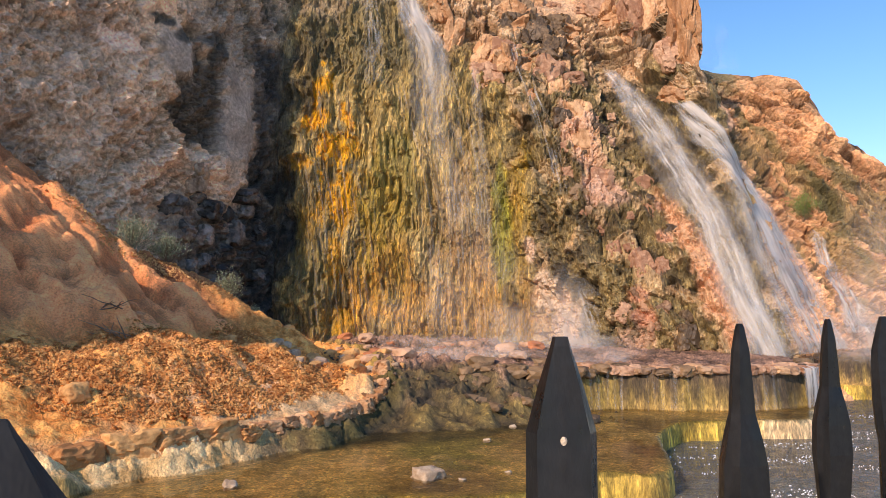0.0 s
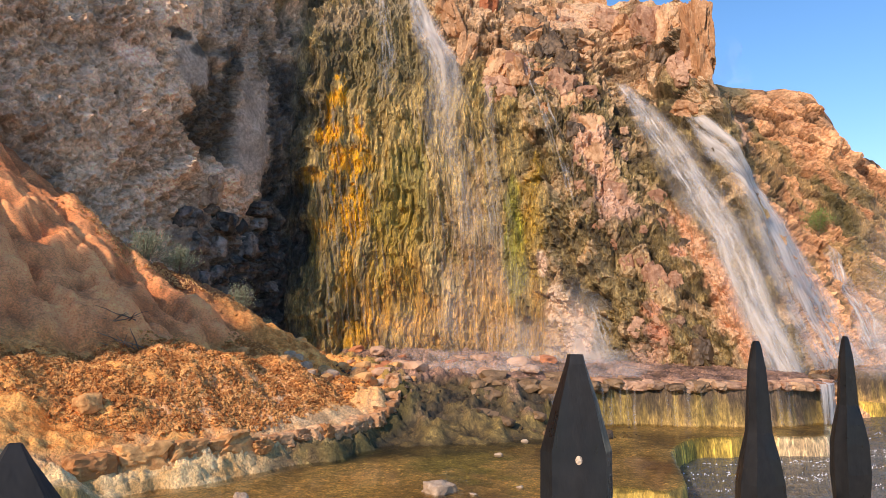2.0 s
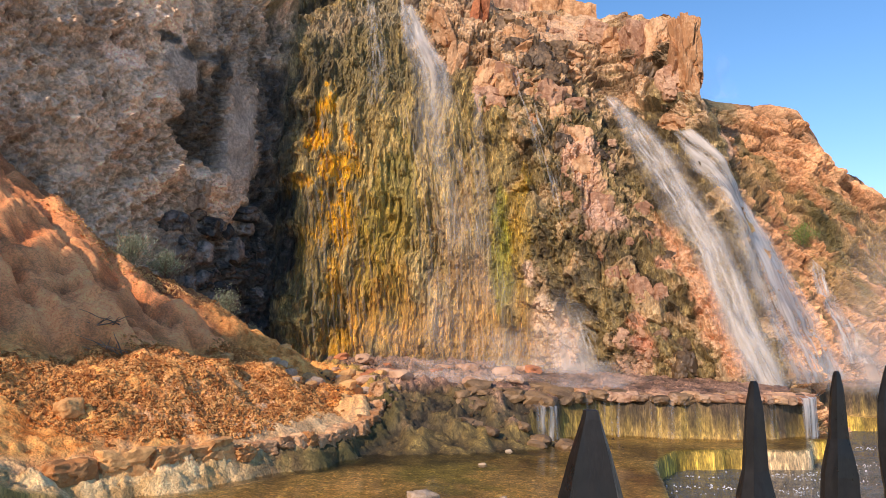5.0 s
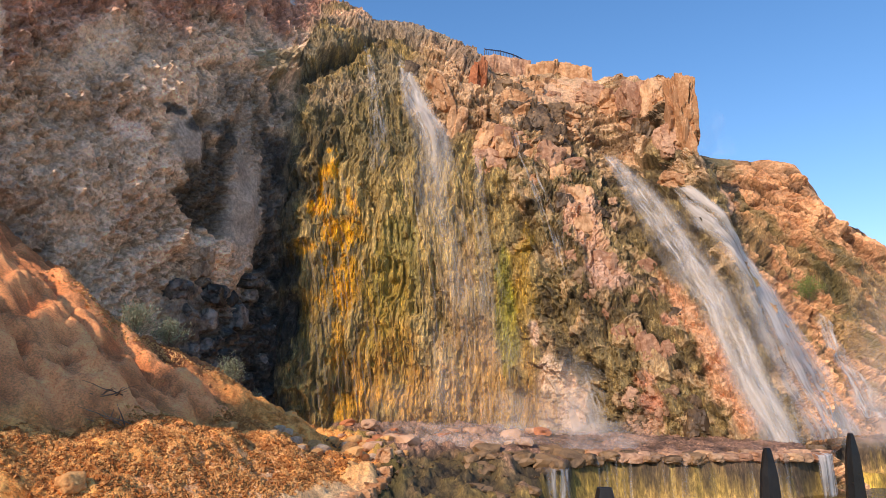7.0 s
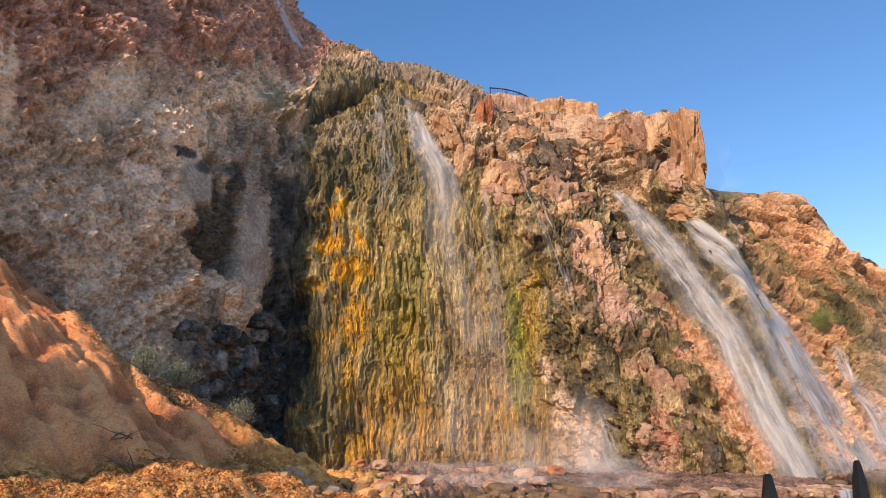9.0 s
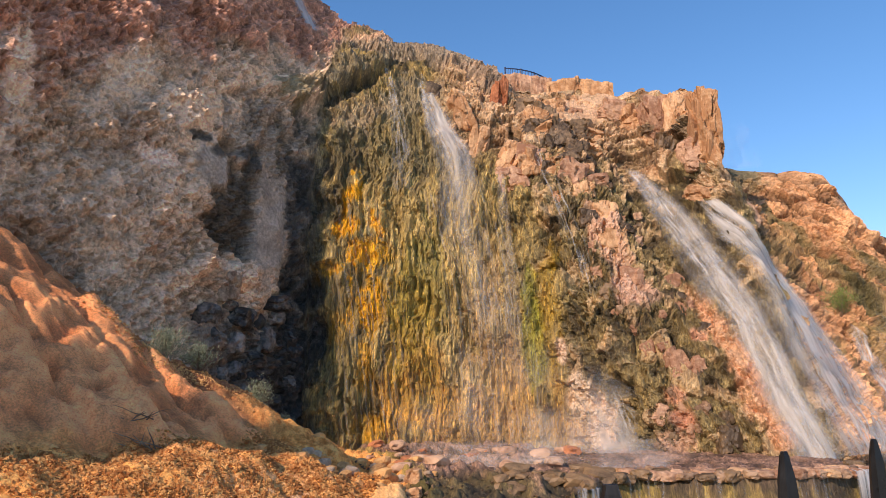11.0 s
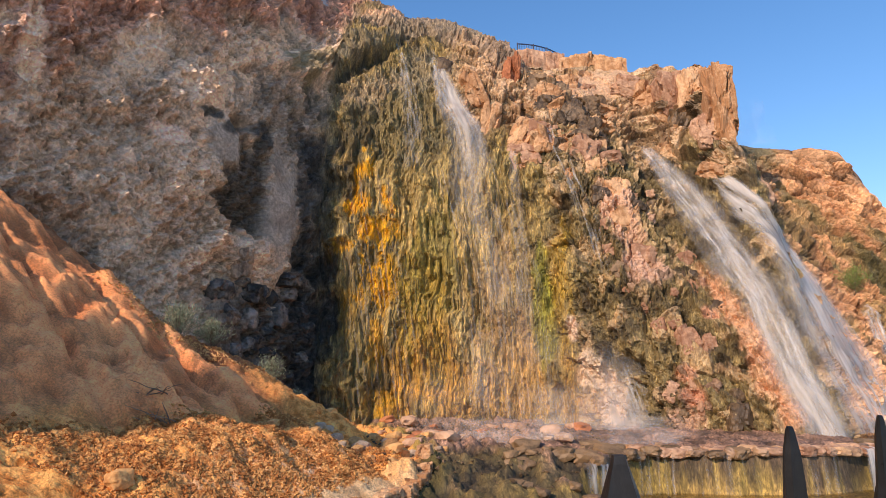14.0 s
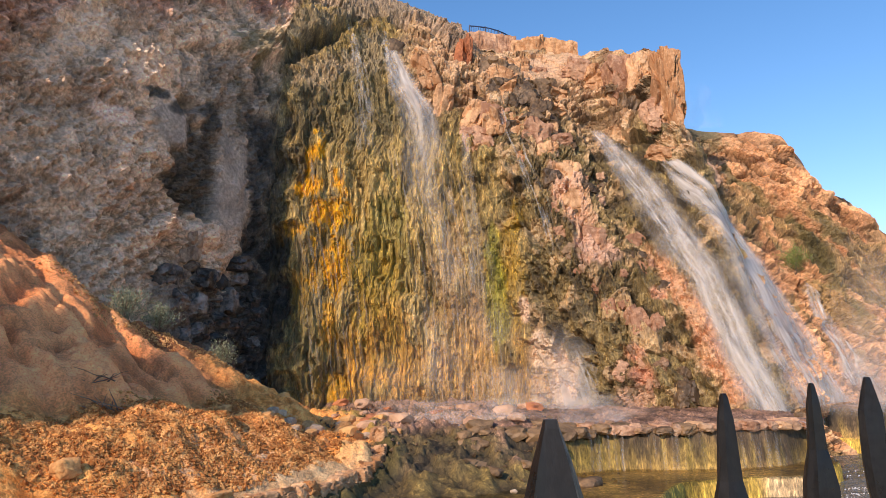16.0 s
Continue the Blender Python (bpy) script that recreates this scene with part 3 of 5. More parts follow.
    zone((0.80, 0.47, 0.27), -6.0, 26.2, 1.1, 0.9, 0.5 * stain, 0.9, 0.3)
    # smooth grey flowstone round an alcove, whose shade is painted in dark
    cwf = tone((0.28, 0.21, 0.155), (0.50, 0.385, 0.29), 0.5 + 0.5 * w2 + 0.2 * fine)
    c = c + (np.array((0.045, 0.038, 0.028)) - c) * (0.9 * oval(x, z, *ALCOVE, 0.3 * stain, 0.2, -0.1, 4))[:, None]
    c = c + (cwf - c) * (0.95 * flowstone * wall)[:, None]
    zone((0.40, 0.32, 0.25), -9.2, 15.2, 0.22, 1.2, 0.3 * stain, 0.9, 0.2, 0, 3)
    # shade of small pits, painted flat on the wall
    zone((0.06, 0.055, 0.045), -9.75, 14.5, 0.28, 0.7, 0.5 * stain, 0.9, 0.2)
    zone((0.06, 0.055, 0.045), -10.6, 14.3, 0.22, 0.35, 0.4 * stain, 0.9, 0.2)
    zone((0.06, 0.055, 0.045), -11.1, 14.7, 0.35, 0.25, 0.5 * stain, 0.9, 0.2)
    zone((0.88, 0.66, 0.52), -12.0, 13.3, 0.55, 0.35, 0.5 * stain, 0.9, 0.25)
    zone((0.30, 0.225, 0.12), -7.0, 21.6, 1.0, 2.4, stain, 0.85, 0.35, 0.85)
    # shadow below the overhanging lip, painted into the colour
    zone((0.05, 0.04, 0.02), -5.9, 20.9, 0.5, 1.8, 0.6 * stain, 0.8, 0.4, 0.85)
    zone((0.52, 0.36, 0.20), -5.9, 19.0, 0.9, 1.3, stain, 0.6, 0.4, 0.3)
    zone((0.34, 0.255, 0.16), -2.0, 24.6, 4.2, 1.4, stain, 0.75, 0.35, -2.2)
    zone((1.0, 0.76, 0.56), -14.9, 15.0, 0.5, 2.2, stain, 0.85)
    zone((0.95, 0.70, 0.50), -13.0, 16.5, 0.5, 1.0, stain, 0.6)
    # dark wet rock of the corner gully, with its shade painted in
    gully_dark = np.maximum(smooth(-8.95, -8.45, x + 0.3 * w2) * smooth(19, 15, z + w1), 0.9 * smooth(9.0, 6.4, z + 0.7 * w2) * smooth(-11.4, -10.2, x + 0.4 * w2)) * wall
    gully_dark = np.maximum(gully_dark, 0.85 * smooth(-6.6, -7.05, x + 0.35 * w2 + 0.12 * streak) * smooth(17, 14, z + w1) * curtain)
    c = c + (tone((0.012, 0.011, 0.009), (0.14, 0.118, 0.096), 0.25 + 0.5 * w2 + 0.35 * chunk) - c) * (0.95 * gully_dark * (1 - flowstone))[:, None]
    # bare stone breaking through the wet film
    bare = 0 * x
    for colour, cx, cz, rx, rz in (((0.70, 0.42, 0.27), 6.3, 11.2, 0.65, 1.5), ((0.62, 0.38, 0.26), 7.0, 8.7, 0.7, 0.7), ((0.70, 0.52, 0.36), 4.5, 4.2, 0.55, 0.8), ((0.70, 0.50, 0.34), 5.3, 2.9, 0.45, 1.0),
                                   ((0.60, 0.30, 0.18), 7.9, 4.0, 0.45, 0.4), ((0.58, 0.28, 0.17), 8.1, 3.1, 0.55, 0.4), ((0.66, 0.36, 0.20), 10.2, 6.0, 0.45, 2.0), ((0.66, 0.36, 0.20), 10.7, 3.4, 0.5, 1.2), ((0.68, 0.48, 0.34), 3.9, 6.0, 0.25, 0.5),
                                   ((0.62, 0.33, 0.20), 9.3, 6.3, 0.3, 0.3), ((0.48, 0.28, 0.17), 7.7, 2.2, 0.8, 0.5)):
        zone(colour, cx, cz, rx, rz, 0.6 * stain, 0.85, 0.35, -0.3 if cx > 6 else 0)
        bare = np.maximum(bare, oval(x, z, cx, cz, rx, rz, 0.6 * stain, 0.35, -0.3 if cx > 6 else 0))
    zone((0.12, 0.095, 0.03), 18.4, 8.9, 0.6, 2.3, 0.7 * stain, 0.85, 0.3, -0.3)
    zone((0.17, 0.13, 0.05), 19.9, 9.6, 0.25, 1.6, 0.7 * stain, 0.7, 0.3, -0.4)
    zone((0.15, 0.12, 0.04), 16.4, 12.4, 0.5, 1.3, 0.7 * stain, 0.7, 0.3, -0.7)
    zone((0.24, 0.20, 0.10), 15.6, 16.3, 2.0, 0.9, stain, 0.6)
    zone((0.24, 0.18, 0.06), 15.2, 11.0, 0.5, 2.2, stain, 0.5, 0.4, -0.8)
    zone((0.20, 0.15, 0.04), 18.5, 6.0, 0.8, 1.5, stain, 0.6, 0.4, -0.6)
    zone((0.13, 0.115, 0.06), 15.2, 16.6, 1.6, 0.5, 0.6 * stain, 0.7, 0.4, 0.6)
    zone((0.66, 0.40, 0.23), 6.6, 20.4, 2.6, 1.6, 0.6 * stain, 0.8)
    zone((0.12, 0.09, 0.05), 11.2, 17.2, 0.6, 1.6, stain, 0.8)
    wet = np.clip(curtain * 0.95 + rocky * np.maximum(k * 0.9, 0.7 * run) + 0.5 * gully_dark + 0.2 * smooth(-9, -7.6, x) * wall, 0, 1) * (1 - 0.8 * bare)
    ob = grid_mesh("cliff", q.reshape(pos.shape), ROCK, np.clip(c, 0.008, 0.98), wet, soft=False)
    tagged(ob, "steep mineral-stained cliff of grey, ochre and pink rock under hot spring water", "cliff", kind="structure")
    return xs, crest, len(up), q.reshape(pos.shape)


CLIFF_XS, CLIFF_TOP, CLIFF_ROWS, CLIFF = build_cliff()


def on_cliff(x, z, out=0.0):
    """The point of the rough cliff at x and height z, moved out from it towards the open side."""
    x, z = np.broadcast_arrays(np.asarray(x, float), np.asarray(z, float))
    i = np.clip(np.searchsorted(CLIFF_XS, x) - 1, 0, len(CLIFF_XS) - 2)
    top = np.interp(x, CLIFF_XS, CLIFF_TOP)
    j = np.clip(np.round((z + 1.2) / (top + 1.2) * (CLIFF_ROWS - 1)).astype(int), 0, CLIFF_ROWS + 20)
    return CLIFF[j, i] + np.array([0.0, -out, 0.25 * out])


# ---- the ground ----
SHORE = [(-5, -12), (8, -9), (12.7, -6.3), (14.45, -4.7), (15.7, -3.75), (17, -2.75), (18.2, -2.2), (19.5, -1.6), (21, -1.4), (24, -2.2), (28, -3.2), (31, -4.2), (34, -5.5), (60, -8)]      # (y, x) of the mound's foot
LEDGE = [(-60, 11), (-9, 11.8), (-1, 12.4), (1.35, 12.7), (2.9, 14.2), (4.5, 15.1), (5.0, 17.6), (5.6, 19.2), (7.8, 20.6), (10.5, 21.6), (10.9, 22.6), (11.9, 23.3), (12.5, 26.5), (17, 29.2), (60, 36)]
WALL = [(-60, 19.5), (-1.3, 19.5), (2.4, 21.0), (4.3, 22.6), (7.6, 22.4), (10.6, 23.2), (11.6, 23.9), (12.1, 25.0), (12.9, 28.0), (17, 30.0), (60, 38)]
RISE = [(-40, -0.6), (-2, -0.6), (-0.5, 0.3), (-0.22, 0.55), (0.0, 0.80), (0.25, 0.98), (0.8, 1.25), (3.1, 2.25), (4.7, 2.9), (7.75, 5.0), (10.2, 7.2), (13.8, 10.2), (20, 14), (60, 26)]

RIDGE_X = [(20, -10.6), (23, -9.5), (28, -7.6), (31, -5.2), (35, -3)]       # (y, x) and (y, z) of the ridge
RIDGE_Z = [(20, 6.6), (23, 5.6), (28, 3.75), (31, 2.1), (35, 1.6)]


def ground_height(x, y):
    p = np.c_[x, y, 0 * x]
    w = fbm(p * 0.5, 4, 70)
    w2 = fbm(p * 1.9, 4, 75)
    e = y - curve(x, LEDGE) + 0.12 * w2
    k = y - curve(x, WALL) + 0.1 * w2
    slope = smooth(3.6, 1.6, x)
    z = -0.9 + 1.4 * smooth(-0.15, 0.15, e)
    z = z + 1.12 * ((1 - slope) * smooth(-0.15, 0.2, k) + slope * smooth(-1.6, 1.6, k)) + 0.028 * np.maximum(k, 0) + 0.02 * w2
    z = z + 0.20 * slope * w2 * smooth(-1.5, 0.2, k)
    d = curve(y, SHORE) - x + 0.25 * w + 0.10 * w2 * smooth(24, 20, y)
    m = curve(d, RISE)
    m = m + smooth(0.8, 3, d) * (0.20 * w + 0.08 * w2 - 0.35 * smooth(0.25, 0.0, np.abs(vnoise(np.c_[0.45 * y + 0.25 * x, 0.08 * x, 0 * x], 78))) * smooth(3.5, 5.5, d))
    rx, rz = curve(y, RIDGE_X), curve(y, RIDGE_Z)
    off = x - rx - 0.3 * w
    ridge = rz - np.where(off > 0, 0.62, 0.34) * np.sqrt(off ** 2 + 0.05) + 0.12 * w2 - 3 * smooth(24, 21, y) - 3 * smooth(31, 33, y)
    m = np.maximum(m - 0.2 * smooth(24, 27, y), ridge)                                              # lit ridge beside the wet wall
    across, along = 0.786 * x - 0.62 * y, -0.62 * x - 0.786 * y
    m = m + 12.0 * smooth(-15.6, -16.6, across + 0.3 * w) * smooth(-20.2, -19.2, across + 0.2 * w) * smooth(3.5, 7, along) * smooth(20, 13, along)   # unseen outcrop added left of the mound to shade it
    m = np.where(d > -0.5, m, -1)
    z = np.maximum(z, m)
    bank = 2.0 * smooth(5.5, 3.5, y + 0.2 * w) * smooth(-9, -7, x)
    # unseen bank added at the right to bounce light onto the grey wall
    bank = np.maximum(bank, 1.1 * smooth(21, 23.5, x) * smooth(31, 29, y))
    z = np.maximum(z, -0.9 + 1.45 * bank)
    return z, d, e, k, w, w2


def build_ground():
    xs = np.concatenate([-np.geomspace(1200, 26, 26), np.arange(-25.5, -16.6, 0.4), np.arange(-16.5, -9, 0.075), np.arange(-9, 1, 0.045), np.arange(1, 18, 0.075), np.geomspace(18.3, 1200, 26)])
    ys = np.concatenate([-np.geomspace(1200, 8, 16), np.arange(-7, 11, 0.5), np.arange(11, 12.4, 0.075), np.arange(12.4, 22, 0.045), np.arange(22, 36, 0.075), np.geomspace(37, 1800, 24)])
    X, Y = np.meshgrid(xs, ys)
    x, y = X.reshape(-1), Y.reshape(-1)
    z, d, e, k, w, w2 = ground_height(x, y)
    p = np.c_[x, y, z]
    lump, le, lr = facets(p * 2.2, 81)
    bit, bte, btr = facets(p * 6.0, 83)
    mound = smooth(0.0, 0.5, d)
    near = (np.abs(x) < 18) & (y > 10) & (y < 37)
    loose = mound * smooth(6.0, 3.0, d) * smooth(24, 20, y) * near
    clod = 0.5 - np.abs(fbm(p * 2.4, 4, 84)) * 2
    crumbs, ce, crr = facets(p * 8.0, 85)
    rill = ridged(np.c_[0.8 * x - 0.6 * y, 0.18 * (0.6 * x + 0.8 * y), 0 * x] * 0.7 + 0.15 * w2[:, None], 2, 87)
    z = z + loose * (0.06 * lump + 0.03 * bit) + mound * (1 - loose) * near * (0.045 * lump + 0.05 * clod + 0.05 * rill + 0.02 * bit)
    bank = near * smooth(-0.35, -0.2, d) * smooth(0.6, 0.2, d) * smooth(22, 18, y)
    z = z + bank * (0.09 * lump + 0.07 * bit + 0.03 * crumbs)
    bed = near & (d < 0)
    z = z + bed * smooth(-0.1, 0.3, k) * (0.12 * lump + 0.06 * bit)
    z = np.where(y > 45, -0.4, z)
    cm = tone((0.50, 0.145, 0.022), (0.92, 0.43, 0.12), 0.5 + 0.35 * w2 + 0.7 * (btr - 0.5) + 0.7 * (crr - 0.5))
    upper = tone((0.42, 0.138, 0.048), (0.76, 0.30, 0.115), 0.5 + 0.6 * w2 + 0.35 * w + 0.3 * (lr - 0.5))
    upper = upper * (0.92 + 0.12 * np.clip(1.6 * vnoise(p * 4.0, 86), -1, 1))[:, None]
    # shaded slope lightened and sunlit ridge beyond darkened, both in the colour
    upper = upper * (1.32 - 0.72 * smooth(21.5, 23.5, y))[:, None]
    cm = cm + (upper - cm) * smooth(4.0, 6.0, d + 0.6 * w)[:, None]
    pale = smooth(1.1, 0.2, d + 0.4 * w2)
    cm = cm + (tone((0.50, 0.29, 0.12), (0.88, 0.66, 0.38), 0.5 + 0.6 * w2 + 0.5 * (lr - 0.5)) - cm) * (0.8 * pale * smooth(22, 18, y))[:, None]
    cm = cm + (tone((0.58, 0.33, 0.12), (0.86, 0.60, 0.29), 0.6 + 0.5 * w2 + 0.5 * vnoise(p * 5, 92) + 0.6 * vnoise(np.c_[x * 1.6, y * 1.6, z * 6], 94)) - cm) * (0.95 * smooth(0.35, 0.12, d + 0.1 * w2) * smooth(16.2, 14.8, y + 0.5 * w))[:, None]
    grey = oval(x, y, -3.6, 16.6, 1.7, 2.2, 0.5 * w2) * smooth(0.2, 0.8, d)
    cm = cm + (tone((0.42, 0.21, 0.09), (0.80, 0.52, 0.31), 0.5 + 0.6 * (crr - 0.5) + 0.6 * (btr - 0.5)) - cm) * (0.65 * grey)[:, None]
    tongue = smooth(0.0, 0.25, d) * smooth(1.5, 0.9, d + 0.3 * w2) * smooth(15.2, 16.2, y) * smooth(20.5, 19.0, y + 0.4 * w)
    cm = cm + (tone((0.50, 0.28, 0.12), (0.82, 0.56, 0.29), 0.55 + 0.6 * w2 + 0.4 * (btr - 0.5)) - cm) * (0.85 * tongue)[:, None]
    rim = smooth(0.25, 0.05, d) * smooth(14.8, 16.4, y + 0.6 * w + 0.4 * w2)
    drips = vnoise(np.c_[x * 5, y * 5, 0 * x], 91) + 0.6 * vnoise(np.c_[x * 14, y * 14, z * 2], 93)
    cm = cm + (tone((0.045, 0.026, 0.005), (0.36, 0.235, 0.06), 0.24 + 0.7 * drips + 0.6 * (z - 0.75)) - cm) * (0.9 * rim)[:, None]
    sludge = smooth(0.4, 0.0, d) * smooth(16.2, 17.2, y + 0.4 * w) * smooth(23, 21, y)
    cm = cm + (tone((0.035, 0.03, 0.012), (0.13, 0.10, 0.03), 0.5 + 0.7 * w2) - cm) * (0.9 * sludge)[:, None]
    cb = tone((0.26, 0.14, 0.036), (0.78, 0.46, 0.135), 0.48 + 0.7 * w + 0.35 * w2)
    cb = cb + (tone((0.34, 0.32, 0.25), (0.60, 0.57, 0.46), 0.5 + 0.5 * w) - cb) * smooth(-0.2, -0.5, e)[:, None]
    green = oval(x, y, 0.2, 16.8, 1.0, 1.6, 0.5 * w2) * 0.6
    cb = cb + (np.array((0.22, 0.22, 0.03)) - cb) * green[:, None]
    yel = smooth(0.5, 0.0, np.abs(e))
    cb = cb + (tone((0.32, 0.21, 0.025), (0.66, 0.45, 0.06), 0.5 + 0.7 * w2 + 0.3 * smooth(7, 9, x)) - cb) * (0.8 * yel)[:, None]
    cream = np.maximum(smooth(8.3, 8.8, x) * smooth(11.3, 10.9, x), oval(x, y, 4.95, 16.4, 0.45, 1.6, 0.2 * w2))
    cb = cb + (tone((0.66, 0.45, 0.24), (0.90, 0.68, 0.42), 0.5 + 0.6 * w2) - cb) * (0.9 * yel * cream)[:, None]
    ct = tone((0.09, 0.05, 0.03), (0.36, 0.20, 0.125), 0.5 + 0.6 * w2 + 0.5 * (lr - 0.5))
    moss = oval(x, y, 0.4, 20.6, 2.2, 3.0, 0.5 * w2) * 0.9
    slime = tone((0.035, 0.027, 0.01), (0.17, 0.12, 0.033), 0.45 + 0.8 * w2)
    ct = ct + (slime - ct) * moss[:, None]
    cb = cb + (slime - cb) * (0.9 * smooth(-2.4, -1.4, k + 0.5 * w) * smooth(3.6, 2.6, x))[:, None]
    face_k = smooth(-0.35, -0.1, k) * smooth(0.3, 0.1, k)
    ct = ct + (tone((0.07, 0.05, 0.02), (0.40, 0.27, 0.05), 0.32 + 0.6 * vnoise(np.c_[x * 7, y * 0, x * 0], 88) + 0.5 * vnoise(np.c_[x * 1.3, y * 0, x * 0], 89) - 1.2 * (z - 1.0)) - ct) * (0.85 * face_k * smooth(1.5, 3.5, x))[:, None]
    c = cb + (ct - cb) * smooth(-0.3, 0.0, k)[:, None]
    c = c + (cm - c) * smooth(-0.55, -0.3, d)[:, None]
    # unseen ground kept pale, as a reflector for the grey wall
    dry = tone((0.66, 0.53, 0.38), (0.82, 0.70, 0.54), 0.5 + 0.6 * w)
    c = c + (dry - c) * np.maximum(smooth(5.5, 4.5, y), smooth(21, 22, x))[:, None]
    wet = np.clip(1 - smooth(-0.35, -0.15, d), 0, 1) * 0.9 * (1 - smooth(-0.5, -0.2, d) * smooth(14.5, 13.9, y))
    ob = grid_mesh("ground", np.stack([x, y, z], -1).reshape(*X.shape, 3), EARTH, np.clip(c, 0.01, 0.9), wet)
    tagged(ob, "orange earth mound, brown spring terraces and shallow pool beds", "ground", kind="structure")


build_ground()


def height_at(x, y):
    return float(ground_height(np.array([float(x)]), np.array([float(y)]))[0][0])


def build_pools():
    xs, ys = np.arange(-10, 14, 0.12), np.arange(10.8, 27, 0.12)
    X, Y = np.meshgrid(xs, ys)
    x, y = X.reshape(-1), Y.reshape(-1)
    z, d, e, k, w, w2 = ground_height(x, y)
    keep = ((e > -0.08) & (k < 0.2) & (d < 0.8)).reshape(X.shape)
    ob = grid_mesh("water_shallow", np.stack([x, y, 0 * x + 0.545], -1).reshape(*X.shape, 3), SHALLOW, keep=keep)
    tagged(ob, "thin sheet of clear brown water over a mineral shelf", "water", kind="structure")
    xs = np.concatenate([np.linspace(-60, 1.5, 40), np.arange(1.6, 19, 0.07), np.linspace(20, 60, 20)])
    ys = np.concatenate([np.linspace(4, 11, 8), np.arange(11.2, 31, 0.09), np.linspace(31.5, 36, 4)])
    X, Y = np.meshgrid(xs, ys)
    q = np.c_[X.reshape(-1), Y.reshape(-1), 0 * X.reshape(-1)]
    waves = 0.03 * vnoise(q * np.array([1.6, 3.4, 1]), 61) + 0.022 * vnoise(q * np.array([3.6, 7.0, 1]), 62)
    ob = grid_mesh("water_pool", np.stack([X, Y, waves.reshape(X.shape)], -1), DEEP)
    tagged(ob, "rippled grey-green water of the lower spring pool", "water", kind="structure")


build_pools()


def foam_flecks(count, seed):
    """Foam flecks and painted sky glints drifting on the lower pool in bent rows, as one mesh."""
    rnd = np.random.RandomState(seed)
    x, y = rnd.uniform(2.5, 15, 9 * count), rnd.uniform(13, 25, 9 * count)
    z, d, e, k, w, w2 = ground_height(x, y)
    rows = vnoise(np.c_[x * 0.6, y * 2.2 + 0.5 * x, 0 * x], 64) + 0.5 * vnoise(np.c_[x * 2, y * 5, 0 * x], 65)
    pick = np.flatnonzero((e < -0.3) & (rows > 0.3))[:count]
    x, y = x[pick], y[pick]
    n = len(pick)
    a = np.linspace(0, 2 * math.pi, 7)[:-1]
    r = rnd.uniform(0.005, 0.017, n)[:, None] * rnd.uniform(0.6, 1.2, (n, 6))
    rim = np.stack([x[:, None] + 1.9 * r * np.cos(a), y[:, None] + r * np.sin(a), 0 * r + 0.012], -1)
    top = np.stack([x, y, 0 * x + 0.04], -1)[:, None]
    v = np.concatenate([rim, top], 1).reshape(-1, 3)
    tri = np.array([(j, (j + 1) % 6, 6) for j in range(6)])
    f = (tri[None] + 7 * np.arange(n)[:, None, None]).reshape(-1, 3)
    me = bpy.data.meshes.new("foam_flecks")
    me.from_pydata(v.tolist(), [], f.tolist())
    me.materials.append(FOAM_GLINT)
    tagged(new("foam_flecks", me), "white foam flecks and painted glints drifting on grey water", "foam", kind="stuff")


foam_flecks(1300, 8)


# ---- falling water ----
def fall(line, material, label, cols=24, rows=120, out=0.12, ragged=0.3, seed=0, parent=None):
    """A run of water down the cliff. line: (x, z, width, strength) from its brink to its foot."""
    k = np.array(line, float)
    s = np.linspace(0, len(k) - 1, rows)
    cx, cz, cw, ca = [np.interp(s, np.arange(len(k)), k[:, j]) for j in range(4)]
    u = np.linspace(-0.5, 0.5, cols)
    wob = vnoise(np.c_[s * 2.1, s * 0 + seed, s * 0], 90)
    X = cx[:, None] + (u[None] + 0.08 * wob[:, None]) * cw[:, None]
    Z = np.repeat(cz[:, None], cols, 1)
    P = on_cliff(X, Z, out)
    P[:, :, 0] = X
    for _ in range(24):                                  # water smooths over the smaller steps
        P[1:-1, :, 1] = np.minimum(P[1:-1, :, 1], (P[:-2, :, 1] + P[2:, :, 1]) / 2)
        P[:, 1:-1, 1] = np.minimum(P[:, 1:-1, 1], (P[:, :-2, 1] + P[:, 2:, 1]) / 2 + 0.02)
    P[:, :, 2] = np.maximum(Z, 1.2)
    run = np.concatenate([[0], np.cumsum(np.hypot(np.diff(cx), np.diff(cz)))])
    tint = np.zeros((rows, cols, 3))
    tint[:, :, 0] = (X - cx[:, None]) * 0.1 + seed * 0.37
    tint[:, :, 1] = run[:, None] * 0.1
    edge = smooth(0.5, 0.5 - ragged, np.abs(u))[None]
    alpha = ca[:, None] * edge * smooth(0, 0.04, s / s[-1])[:, None]
    if parent:
        ob = grid_mesh("spray", P, material, tint, alpha)
        ob.parent = parent
        return tagged(ob, label)
    ob = grid_mesh("waterfall", P, material, tint, alpha)
    return tagged(ob, label, "waterfall", "hot spring waterfalls")


SLANT = [(8.1, 15.5, 0.5), (9.0, 13.4, 1.1), (9.75, 11.4, 1.5), (10.4, 8.9, 1.5), (10.85, 7.0, 1.4), (11.15, 5.2, 1.3), (11.45, 3.5, 1.25), (12.0, 1.7, 1.5)]
slanting = fall([(*k, 0.85) for k in SLANT], FOAM, "white slanting waterfall over pink rock", out=0.36, seed=1)
fall([(*k[:2], k[2] * 1.5, 0.42) for k in SLANT], VEIL, "thin spray veil", out=0.45, seed=11, parent=slanting)
fall([(*k[:2], k[2] * 0.9, 0.55) for k in SLANT[1:]], STRAND, "denser white strands", out=0.5, seed=21, parent=slanting)
